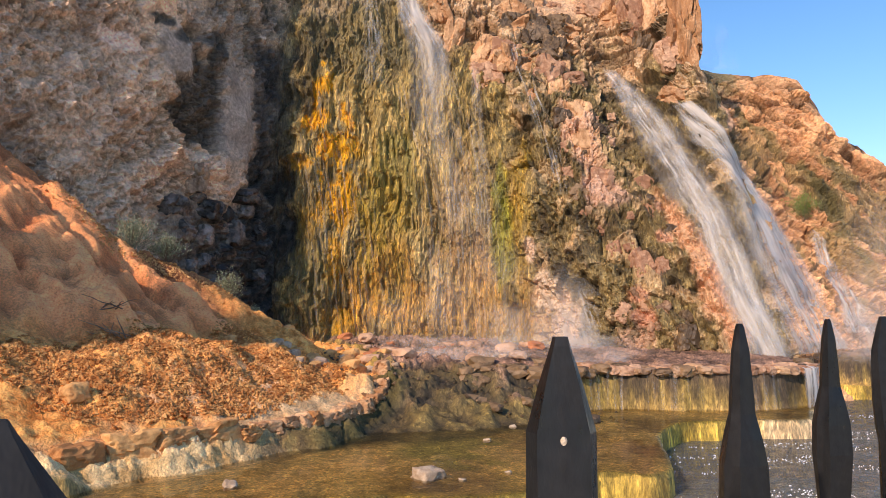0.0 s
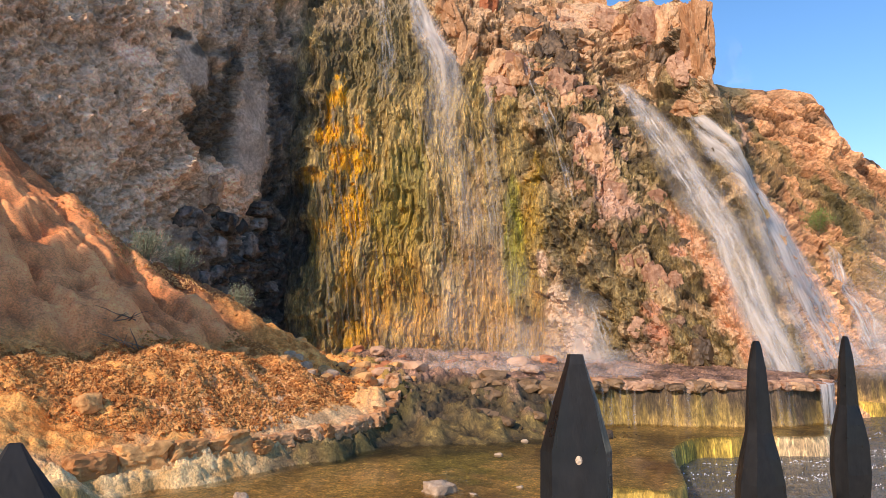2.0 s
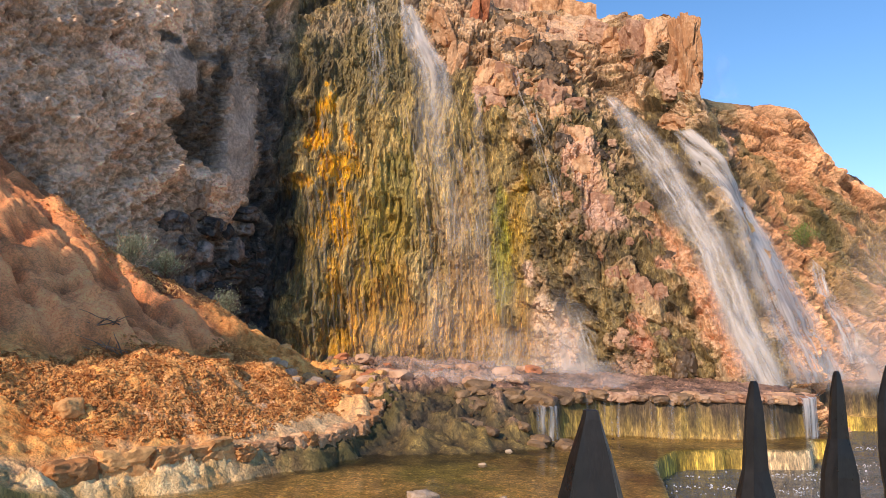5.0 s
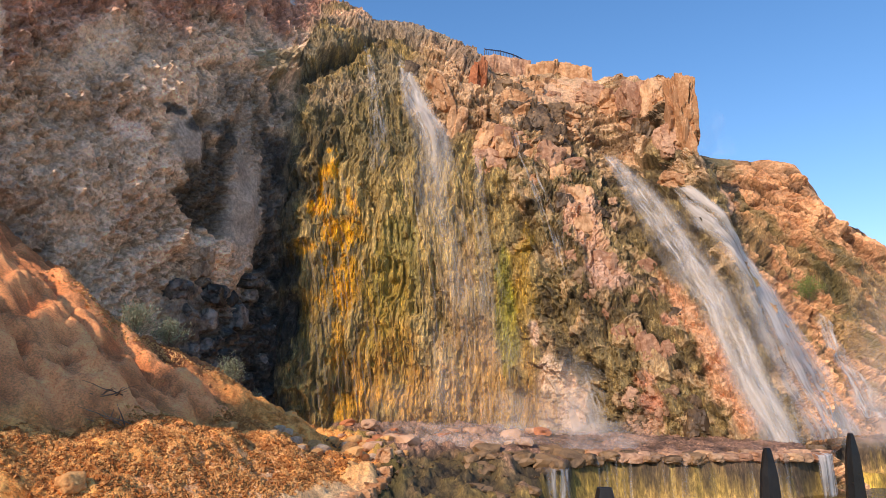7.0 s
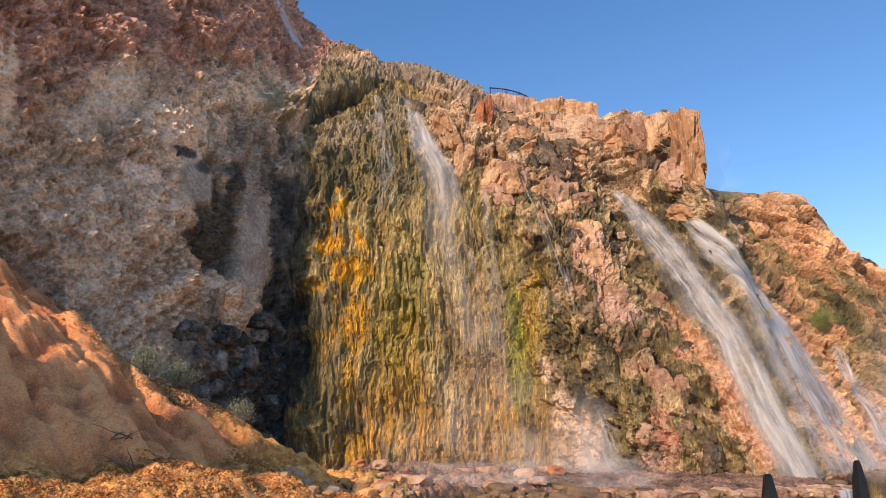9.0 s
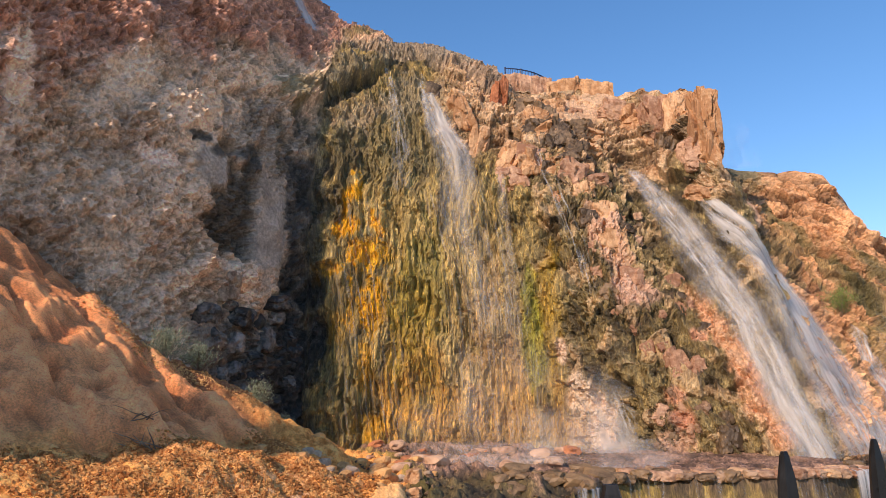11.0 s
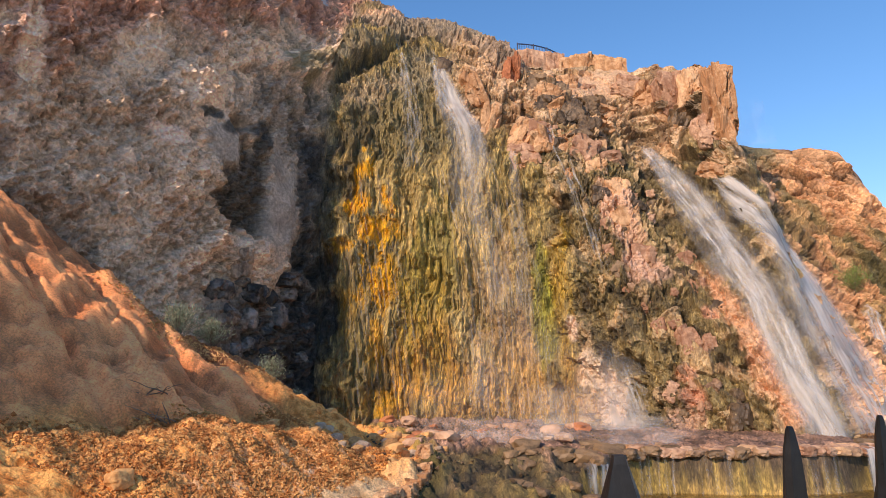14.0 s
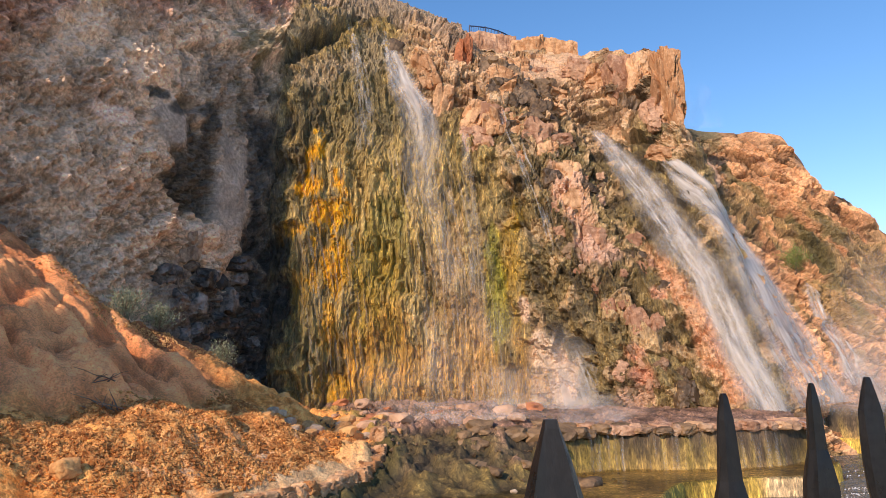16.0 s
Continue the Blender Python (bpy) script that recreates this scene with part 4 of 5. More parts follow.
BROAD = [(10.75, 13.0, 0.5), (11.3, 11.8, 1.0), (11.9, 10.6, 1.6), (12.6, 9.2, 2.3), (13.3, 7.9, 2.8), (13.7, 6.0, 3.2), (14.0, 4.6, 3.4), (14.4, 3.2, 3.6), (14.8, 1.8, 4.0)]
broad = fall([(*k, 0.8) for k in BROAD], FOAM, "broad misty waterfall over orange rock", out=0.3, seed=2)
fall([(*k[:2], k[2] * 1.25, 0.85) for k in BROAD], VEIL, "thin spray veil", out=0.5, seed=12, parent=broad)
fall([(k[0] + 0.3 * k[2], k[1], k[2] * 0.5, 0.6) for k in BROAD[2:]], STRAND, "denser white strands", out=0.6, seed=22, parent=broad)
low_fall = fall([(17.1, 7.2, 0.4, 0.7), (17.2, 6.0, 0.9, 1.0), (17.35, 4.6, 1.3, 1.0), (17.8, 3.0, 1.9, 1.0), (18.0, 2.4, 2.4, 1.0)], FOAM, "low waterfall below a green bush", out=0.3, seed=3)
fall([(17.1, 7.0, 0.7, 0.3), (17.3, 5.2, 1.2, 0.4), (17.9, 2.4, 2.6, 0.5)], VEIL, "thin spray veil", out=0.25, seed=23, parent=low_fall)
fall([(-4.7, 23.4, 0.4, 0.8), (-4.1, 20.8, 0.5, 0.8), (-3.7, 19, 0.9, 0.6), (-3.4, 17, 1.1, 0.5), (-3.2, 14, 1.2, 0.2)], FOAM, "thin waterfall from the mossy brink", seed=4)
brink_fall = fall([(-2.7, 22.6, 0.4, 0.9), (-2.1, 19.8, 0.9, 1), (-1.5, 18.0, 1.4, 1), (-0.8, 16.8, 1.8, 0.85), (-0.5, 15.8, 2.0, 0.35), (-0.4, 13.5, 2.0, 0.06)], FOAM, "white waterfall breaking below the brink", seed=5)
fall([(-2.2, 20.6, 0.8, 0.5), (-1.6, 18.4, 1.6, 0.6), (-0.9, 16.4, 2.2, 0.4), (-0.3, 12, 2.4, 0.22), (0.6, 8.0, 2.4, 0.14), (1.0, 5.5, 2.4, 0.0)], VEIL, "falling veil of spray", out=0.3, seed=6, parent=brink_fall)
fall([(1.5, 15.2, 0.5, 0.30), (1.75, 9.6, 0.8, 0.22), (1.8, 6.0, 1.0, 0.12), (1.85, 3.6, 1.2, 0.0)], VEIL, "straight thread of falling water", out=0.25, seed=7)
fall([(3.4, 16.4, 0.5, 0.9), (4.1, 13.4, 0.8, 0.9), (4.9, 10.4, 1.0, 0.7), (5.2, 8.4, 0.6, 0.4)], DRIP, "thin trickles beside a pink boulder", seed=8)
fall([(5.8, 4.5, 0.4, 0.8), (6.2, 2.9, 0.9, 0.7), (6.4, 1.7, 1.1, 0.6)], DRIP, "small trickle off pale stone", seed=9)
fall([(-11.3, 30.7, 0.7, 0.8), (-9.0, 25.6, 1.0, 0.7)], VEIL, "far waterfall high on the shaded hill", seed=10)
fall([(-5.5, 14.0, 3.0, 0.2), (-4.5, 8, 4.0, 0.4), (-3.8, 2.0, 5.0, 0.3)], DRIP, "glistening trickles over golden mineral crust", cols=60, seed=13)
fall([(-1.0, 15.0, 4.0, 0.35), (0.4, 8, 5.0, 0.45), (0.8, 2.0, 6.5, 0.35)], DRIP, "glistening trickles over ochre mineral crust", cols=60, seed=14)


def spill(x0, x1, top, foot, amount, seed, label, material=None):
    """Water running over the terrace wall between x0 and x1."""
    u, v = np.linspace(0, 1, 20), np.linspace(0, 1, 30)
    U, V = np.meshgrid(u, v)
    X = x0 + (x1 - x0) * U
    Y = curve(X.reshape(-1), WALL).reshape(U.shape) - 0.12 - 0.22 * np.sqrt(V) + 0.05 * vnoise(np.c_[U.reshape(-1) * 6, V.reshape(-1) * 2, 0 * U.reshape(-1) + seed], 97).reshape(U.shape)
    Z = top + (foot - top) * V ** 1.3
    Y[:3] += np.array([0.7, 0.4, 0.15])[:, None]
    tint = np.zeros((*U.shape, 3))
    tint[:, :, 0], tint[:, :, 1] = X * 0.1 + seed, (top - Z) * 0.1
    a = amount * smooth(0, 0.15, U) * smooth(1, 0.85, U)
    ob = grid_mesh("spill", np.stack([X, Y, Z], -1), material or FOAM, tint, a)
    return tagged(ob, label, "waterfall", "spills over the terrace wall")


spill(10.85, 11.75, 1.74, 0.5, 1.0, 1, "white curtain of water over the terrace wall's end", SHEET)
spill(4.2, 5.4, 1.66, 0.55, 0.4, 2, "thin spill over the mossy terrace wall", DRIP)
spill(5.8, 7.6, 1.66, 0.55, 0.28, 3, "narrow trickles over the terrace wall", DRIP)
spill(8.3, 10.6, 1.66, 0.55, 0.28, 4, "narrow trickles below the cap stones", DRIP)
spill(13.4, 15.0, 1.72, 0.1, 0.9, 6, "low white fall at the foot of the orange cliff", SHEET)
spill(2.6, 3.4, 1.5, 0.55, 0.9, 5, "small white cascade among dark stones")


# ---- steam over the hot water ----
def steam(x0, x1, y, z0, z1, amount, seed, label):
    """A thin drifting bank of steam, densest at its foot."""
    u, v = np.linspace(0, 1, 60), np.linspace(0, 1, 24)
    U, V = np.meshgrid(u, v)
    flat = np.c_[U.reshape(-1) * 4, V.reshape(-1) * 3, 0 * U.reshape(-1) + seed]
    X = x0 + (x1 - x0) * U
    P = np.stack([X, y + 1.2 * vnoise(flat, 95).reshape(U.shape) + 0.8 * V, z0 + (z1 - z0) * V], -1)
    tint = np.zeros((*U.shape, 3))
    tint[:, :, 0], tint[:, :, 1] = X * 0.03 + seed, V * 0.4
    a = amount * (1 - V) ** 1.3 * smooth(0, 0.25, U) * smooth(1, 0.75, U) * smooth(0, 0.08, V)
    ob = grid_mesh("steam", P, VEIL, tint, np.clip(a, 0, 1))
    return tagged(ob, label, "steam", "steam banks", kind="stuff")


steam(-4, 9, 31.0, 1.6, 6.5, 0.46, 1, "thin white steam at the foot of the ochre curtain")
steam(-2.5, 7.5, 25.0, 1.6, 2.9, 0.55, 2, "low white steam over the hot terrace")
steam(12.3, 14.6, 37.2, 15.0, 18.0, 0.3, 4, "white steam rising beside the tan crag")
steam(10.0, 20, 27.4, 1.5, 8.5, 0.5, 3, "white spray at the foot of the broad falls")


# ---- stones ----
def stone_mesh(seed, size=(1, 1, 1), points=26):
    """A broken stone: the hull of random points in an oval, its edges knocked off."""
    rnd = random.Random(seed)
    bm = bmesh.new()
    for _ in range(points):
        v = Vector((rnd.gauss(0, 1), rnd.gauss(0, 1), rnd.gauss(0, 1))).normalized() * rnd.uniform(0.8, 1.0)
        v = v / max(abs(v.x), abs(v.y), abs(v.z)) ** 0.6
        bm.verts.new((v.x * size[0] / 2, v.y * size[1] / 2, v.z * size[2] / 2))
    got = bmesh.ops.convex_hull(bm, input=bm.verts)
    bmesh.ops.delete(bm, geom=[v for v in bm.verts if not v.link_faces], context="VERTS")
    return bm


def rough_stone_mesh(seed, size, fine=3, boxy=0.6, broken=0.24, crisp=True):
    """A weathered stone with broken faces and worn edges."""
    bm = bmesh.new()
    bmesh.ops.create_icosphere(bm, subdivisions=fine, radius=1.0)
    v = np.array([w.co[:] for w in bm.verts])
    v /= np.abs(v).max(1, keepdims=True) ** boxy                # squarer than a ball
    h = facets(v * 1.1 + seed * 3.1, seed)[0]
    h2 = facets(v * 2.7 + seed, seed + 1)[0]
    h3 = facets(v * 6.0 + seed, seed + 2)[0]
    v = v * (1 + broken * h + 0.07 * h2 + 0.018 * h3)[:, None] * np.array(size) / 2
    for w, co in zip(bm.verts, v):
        w.co = co
    for f in bm.faces:
        f.smooth = not crisp
    return bm


def stone_at(name, seed, x, y, z, size, material, label, category, group="", parent=None, sink=0.25):
    bm = rough_stone_mesh(seed, size, 4, crisp=False) if y < 18 else rough_stone_mesh(seed, size, 2)
    rnd = random.Random(seed + 1)
    ob = part(name, bm, material, parent)
    ob.matrix_basis = pose(x, y, z + size[2] * (0.5 - sink), rnd.uniform(-12, 12), rnd.uniform(-12, 12), rnd.uniform(0, 360))
    if category:
        tagged(ob, label, category, group)
    return ob


def boulder(name, x, z, size, material, label, seed, turn=0.0, out=0.0, bed=0.12, boxy=0.6):
    """A rough boulder set into the cliff at x and height z."""
    bm = rough_stone_mesh(seed, size, 5 if max(size) > 1.4 else 4, boxy, 0.34)
    q = on_cliff(x, z)
    ob = part(name, bm, material)
    ob.matrix_world = pose(x, float(q[1]) + bed * size[1] - out, z, 0, turn, 0)
    return tagged(ob, label, "boulder", "boulders in the cliff")


boulder("boulder", 1.75, 20.3, (1.0, 1.2, 2.3), RUST_STONE, "rust-red upright rock block under the brink", 1, 4, 0.1)
boulder("boulder", -0.3, 18.9, (1.1, 1.2, 2.0), TAN_STONE, "tan upright boulder beside the white fall", 2, -20)
boulder("boulder", 0.5, 16.9, (0.9, 1.1, 2.0), TAN_STONE, "tan boulder hanging beside the white fall", 3, 12)
boulder("boulder", 2.0, 15.9, (1.0, 1.2, 1.8), TAN_STONE, "orange overhanging boulder above an olive hollow", 4, 28, 0.2)
boulder("boulder", 2.9, 15.4, (0.9, 1.1, 1.3), TAN_STONE, "small orange overhanging boulder", 5, -10, 0.2)
boulder("boulder", 6.4, 17.6, (1.5, 1.2, 0.8), TAN_STONE, "pale tan slab among broken rock", 6, 15)
boulder("boulder", 11.75, 17.0, (1.3, 2.4, 4.2), TAN_STONE, "tall tan crag on the cliff's brink", 7, 0, 0.2)
boulder("boulder", 11.1, 18.6, (1.5, 2.2, 2.8), TAN_STONE, "upper tan block of the crag on the brink", 121, 8, 0.1)
boulder("boulder", 11.2, 15.6, (1.5, 1.8, 2.0), PINK_STONE, "lower pinkish block of the crag on the brink", 122, -6, 0.1)
boulder("boulder", 10.2, 18.6, (1.6, 2.0, 2.6), PINK_STONE, "broad pinkish crag with a dark seam beside it", 21, -8, 0.0)
boulder("boulder", 10.3, 16.7, (1.2, 1.6, 2.2), BROWN_STONE, "dark wet rock in the seam of the crag", 123, 10, bed=0.25)
boulder("boulder", 9.2, 18.9, (1.7, 1.8, 1.9), TAN_STONE, "tan shoulder of broken rock beside the crag", 124, 20, bed=0.2)
boulder("boulder", 8.2, 19.6, (1.8, 1.8, 1.6), PINK_STONE, "pinkish shoulder of broken rock under the brink", 125, 25, bed=0.25)
boulder("boulder", 10.9, 13.4, (1.3, 1.2, 0.9), TAN_STONE, "tan ledge stone between two waterfalls", 8, 5)
boulder("boulder", 12.9, 12.6, (2.0, 1.4, 1.3), PINK_STONE, "slanting orange slab beside the broad waterfall", 9, 20)
boulder("boulder", -10.4, 7.4, (1.0, 1.0, 0.8), SOOT_STONE, "grey boulder behind the desert bushes", 22)
boulder("boulder", -9.0, 6.6, (1.0, 1.0, 1.1), SOOT_STONE, "dark wet boulder at the foot of the grey wall", 23)
boulder("boulder", -9.9, 8.6, (0.9, 1.0, 1.2), GREY_STONE, "upright grey block against the grey wall", 24)
boulder("boulder", -8.7, 8.3, (1.3, 1.2, 0.7), SOOT_STONE, "pale grey boulder at the foot of the grey wall", 10)
boulder("boulder", -9.6, 7.4, (1.0, 1.1, 0.8), SOOT_STONE, "grey boulder at the foot of the grey wall", 11)

boulder("boulder", 6.1, 12.2, (1.2, 1.0, 1.5), TAN_STONE, "orange rock face bared between trickles", 31, 10, bed=0.36)
boulder("boulder", 6.5, 10.7, (1.4, 1.0, 1.7), TAN_STONE, "broad orange rock bared between trickles", 32, -8, bed=0.36)
boulder("boulder", 7.1, 9.0, (1.1, 0.9, 1.2), PINK_STONE, "pinkish rock bared beside dark wet film", 33, 15, bed=0.36)
for j in range(20):
    rnd = random.Random(1300 + j)
    w = rnd.uniform(0.5, 1.15)
    x, z = rnd.uniform(-10.5, -7.9), rnd.uniform(4.6, 8.4)
    boulder("boulder", x, z, (w, 0.9 * w, w * rnd.uniform(0.55, 0.9)), SOOT_STONE, "blackened wet boulder with pale crust under the grey wall", 300 + j, rnd.uniform(-30, 30), bed=rnd.uniform(0.2, 0.42), boxy=0.25)
BROKEN = ((TAN_STONE, "tan broken rock in the upper cliff"), (PINK_STONE, "pinkish broken rock in the upper cliff"), (RUST_STONE, "rust-red broken rock in the upper cliff"), (BROWN_STONE, "dark wet rock in the upper cliff"))
for x, z, w in ((3.1, 19.6, 1.2), (4.0, 18.6, 1.3), (3.3, 17.6, 1.1), (4.6, 17.2, 1.2), (-1.9, 20.6, 0.9), (5.4, 16.0, 1.1)):
    boulder("boulder", x, z, (w, 0.9 * w, 1.3 * w), BROWN_STONE, "dark wet rock under the brink", int(40 * w + 7 * z), 12, bed=0.2)
for j in range(44):
    rnd = random.Random(1100 + j)
    x = rnd.uniform(1.8, 9.8)
    z = rnd.uniform(13.2, 20.4) if x < 8 else rnd.uniform(15.8, 19.0)
    w = rnd.uniform(0.6, 1.7)
    if abs(x - np.interp(-z, [-15.5, -11.4, -7.0, -1.7], [8.1, 9.75, 10.85, 12.0])) < 1.0 + 0.5 * w:
        continue
    material, label = BROKEN[(0, 1, 3, 1, 3, 0, 0, 3)[rnd.randrange(8)]]
    boulder("boulder", x, z, (w, 0.9 * w, w * rnd.uniform(0.5, 1.2)), material, label, 40 + j, rnd.uniform(-35, 35), bed=rnd.uniform(0.26, 0.44))
for j in range(40):
    rnd = random.Random(1200 + j)
    z = rnd.uniform(2.0, 12.5)
    x = rnd.uniform(5.0, 9.2) + 0.15 * (7 - z) + 1.0
    w = rnd.uniform(0.3, 0.9)
    pale = rnd.random() < 0.12
    if abs(x - np.interp(-z, [-15.5, -11.4, -7.0, -1.7], [8.1, 9.75, 10.85, 12.0])) < 0.9 + 0.5 * w:
        continue
    boulder("embedded_stone", x, z, (w, 0.8 * w, w * rnd.uniform(0.7, 1.5)), WET_STONE if pale else PINK_STONE if rnd.random() < 0.7 else BROWN_STONE, "small brown stone stuck in wet dark film" if pale else "small rough stone stuck in wet dark film", 90 + j, rnd.uniform(-40, 40), bed=rnd.uniform(0.3, 0.46))

# stones along the mound's shore
y = 12.7
for j in range(24):
    rnd = random.Random(100 + j)
    w = rnd.uniform(0.75, 1.0) if j < 4 else rnd.uniform(0.3, 0.62)
    y += 0.40 * w
    x = float(curve(np.array([y]), SHORE)[0])
    run = float(curve(np.array([y + 0.1]), SHORE)[0]) - x
    along = math.atan2(0.1, run)
    deep, tall = rnd.uniform(0.4, 0.6), rnd.uniform(0.34, 0.5) * (1.0 if j < 4 else 0.75)
    inset = 0.04 + deep / 2 + rnd.uniform(-0.06, 0.12)
    cx, cy = x - inset * math.sin(along), y + inset * math.cos(along)
    earthy_one = j < 5 or rnd.random() < 0.3
    ob = part("shore_stone", rough_stone_mesh(200 + j, (w, deep, tall), 4, 0.75, 0.26), SOILED_STONE if earthy_one else TAN_STONE)
    ob.matrix_world = pose(cx, cy, height_at(cx, cy) - 0.10 * tall, rnd.uniform(-14, 4), rnd.uniform(-8, 8), math.degrees(along) + rnd.uniform(-12, 12))
    tagged(ob, "flat soil-stained stone bedded in the mound's edge" if earthy_one else "small tan stone bedded in the mound's edge", "stone", "shore stones")
    y += 0.40 * w + rnd.uniform(-0.05, 0.04)

# loose stones where the mound meets the spring
for j in range(46):
    rnd = random.Random(300 + j)
    x, y = rnd.gauss(-3.6, 0.9), rnd.gauss(22.5, 1.6)
    w = rnd.uniform(0.2, 0.6)
    stone_at("loose_stone", 320 + j, x, y, height_at(x, y), (w, w * 0.8, w * 0.6), GREY_STONE if rnd.random() < 0.35 else SOILED_STONE, "rough loose stone lying on red earth", "stone", "loose stones")

# reddish stones under the falls
for j in range(34):
    rnd = random.Random(400 + j)
    x, y = rnd.uniform(-4.5, 4), rnd.uniform(24.5, 32.5)
    w = rnd.uniform(0.3, 0.9)
    stone_at("spring_stone", 420 + j, x, y, height_at(x, y), (w, w * 0.8, w * 0.45), PINK_STONE if rnd.random() < 0.75 else RUST_STONE, "wet pink stone at the foot of the falls", "stone", "stones under the falls")

# dark stones of the little cascade
for j in range(34):
    rnd = random.Random(500 + j)
    x, y = rnd.uniform(0.6, 3.8), rnd.uniform(20.0, 23.6)
    w = rnd.uniform(0.3, 0.9)
    stone_at("cascade_stone", 520 + j, x, y, height_at(x, y) - 0.1 * w, (w, w * 0.8, w * 0.5), BROWN_STONE, "dark wet stone in the small cascade", "stone", "cascade stones")

# cap stones of the terrace wall
wall_ob = tagged(new("terrace_wall"), "low wet terrace wall capped with flat stones", "wall", kind="structure")
for row in range(3):
    for j in range(19):
        rnd = random.Random(600 + j + 50 * row)
        x = 3.9 + j * 0.42 + rnd.uniform(-0.12, 0.12) + 0.2 * row
        y = float(curve(np.array([x]), WALL)[0]) + 0.14 + 0.36 * row + rnd.uniform(-0.06, 0.06)
        w = rnd.uniform(0.32, 0.68)
        ob = part("stone", rough_stone_mesh(620 + j + 50 * row, (w, rnd.uniform(0.34, 0.52), rnd.uniform(0.2, 0.34)), 3, 0.55, 0.2), (PINK_STONE, WET_STONE, TAN_STONE, BROWN_STONE, PINK_STONE)[rnd.randrange(5)], wall_ob)
        ob.matrix_basis = pose(x, y, height_at(x, y + 0.3) + rnd.uniform(-0.05, 0.05), rnd.uniform(-8, 8), rnd.uniform(-8, 8), rnd.uniform(-25, 25))

# stones in the shallow water and on the mound
for j, (x, y, w) in enumerate(((-0.24, 13.75, 0.55), (0.35, 13.6, 0.14), (1.0, 17.5, 0.2), (1.2, 14.2, 0.16), (-3.6, 13.1, 0.3), (1.75, 19.4, 0.22))):
    stone_at("pool_stone", 700 + j, x, y, 0.5, (w, w * 0.8, w * 0.5), PALE_STONE, "pale stone lying in shallow brown water", "stone", "pool stones", sink=0.2)
stone_at("mound_rock", 731, -6.9, 14.4, height_at(-6.9, 14.4), (0.46, 0.40, 0.36), SOILED_STONE, "soil-stained rock lying on the orange mound", "stone")


def rubble(name, label, count, spot, sizes, material, seed):
    """Uncountable small broken stones strewn over the ground, as one mesh."""
    rnd = np.random.RandomState(seed)
    x, y = spot(rnd, count)
    z = ground_height(x, y)[0]
    unit = np.array([(1, 0, 0), (-1, 0, 0), (0, 1, 0), (0, -1, 0), (0, 0, 1), (0, 0, -1)], float)
    tri = np.array([(0, 2, 4), (2, 1, 4), (1, 3, 4), (3, 0, 4), (2, 0, 5), (1, 2, 5), (3, 1, 5), (0, 3, 5)])
    size = rnd.uniform(*sizes, count) * rnd.uniform(0.5, 1, count)
    v = unit[None] * rnd.uniform(0.45, 1.0, (count, 6, 1)) + rnd.uniform(-0.25, 0.25, (count, 6, 3))
    a = rnd.uniform(0, 6.28, count)
    t = rnd.uniform(-0.7, 0.7, count)
    ca, sa, ct, st = np.cos(a)[:, None], np.sin(a)[:, None], np.cos(t)[:, None], np.sin(t)[:, None]
    vx, vz = v[:, :, 0] * ct + v[:, :, 2] * st, -v[:, :, 0] * st + v[:, :, 2] * ct * 0.8
    v = np.stack([vx * ca - v[:, :, 1] * sa, vx * sa + v[:, :, 1] * ca, vz], -1) * size[:, None, None]
    v += np.stack([x, y, z + 0.15 * size], -1)[:, None]
    f = (tri[None] + 6 * np.arange(count)[:, None, None]).reshape(-1, 3)
    me = bpy.data.meshes.new(name)
    me.from_pydata(v.reshape(-1, 3).tolist(), [], f.tolist())
    me.materials.append(material)
    return tagged(new(name, me), label, "rubble", kind="stuff")


def on_mound(rnd, n):
    y = rnd.uniform(12.5, 22.5, 4 * n)
    d = rnd.uniform(0.3, 6.5, 4 * n)
    x = curve(y, SHORE) - d
    want = smooth(0.7, 1.3, d) * smooth(5.6, 4.2, d) * smooth(13.0, 15.0, y)
    pick = np.argsort(rnd.uniform(0, 1, 4 * n) - 0.75 * want)[:n]
    return x[pick], y[pick]


def on_terrace(rnd, n):
    return rnd.uniform(-4, 5, n), rnd.uniform(20, 32, n)


rubble("mound_rubble", "crumbled orange stones covering the mound", 24000, on_mound, (0.03, 0.095), RUBBLE, 5)
rubble("mound_gravel", "fine orange gravel on the mound", 40000, on_mound, (0.012, 0.04), RUBBLE, 6)
def on_ridge(rnd, n):
    y = rnd.uniform(21, 31.5, n)
    return curve(y, RIDGE_X) + rnd.normal(0.3, 0.9, n), y


rubble("ridge_gravel", "red-brown gravel strewn over the earth ridge", 7000, on_ridge, (0.02, 0.08), SOILED_STONE, 9)
rubble("terrace_gravel", "wet reddish gravel below the falls", 1500, on_terrace, (0.03, 0.12), BROWN_STONE, 7)

# ---- on the brink: walls and railing ----
def rough_wall(name, line, height, thick, material, label):
    """A retaining wall along (x, y, z of its foot) points, with an uneven stone face."""
    k = np.array(line, float)
    s = np.linspace(0, len(k) - 1, 90)
    base = np.stack([np.interp(s, np.arange(len(k)), k[:, j]) for j in range(3)], -1)
    around = [(0, 0)] * 1 + [(0, t) for t in np.linspace(0.05, 1, 14)] + [(1, 1), (1, 0)]
    pos = np.array([[(b[0], b[1] + thick * a, b[2] + height * t) for b in base] for a, t in around])
    flat = pos.reshape(-1, 3)
    h, e, r = facets(flat * np.array([1.2, 1, 2.0]), 33)
    h2, e2, r2 = facets(flat * 4, 34)
    flat = flat + np.array([0, -1, 0.4]) * (0.22 * h + 0.08 * h2)[:, None]
    ob = grid_mesh(name, flat.reshape(pos.shape), material)
    return tagged(ob, label, "wall", kind="structure")


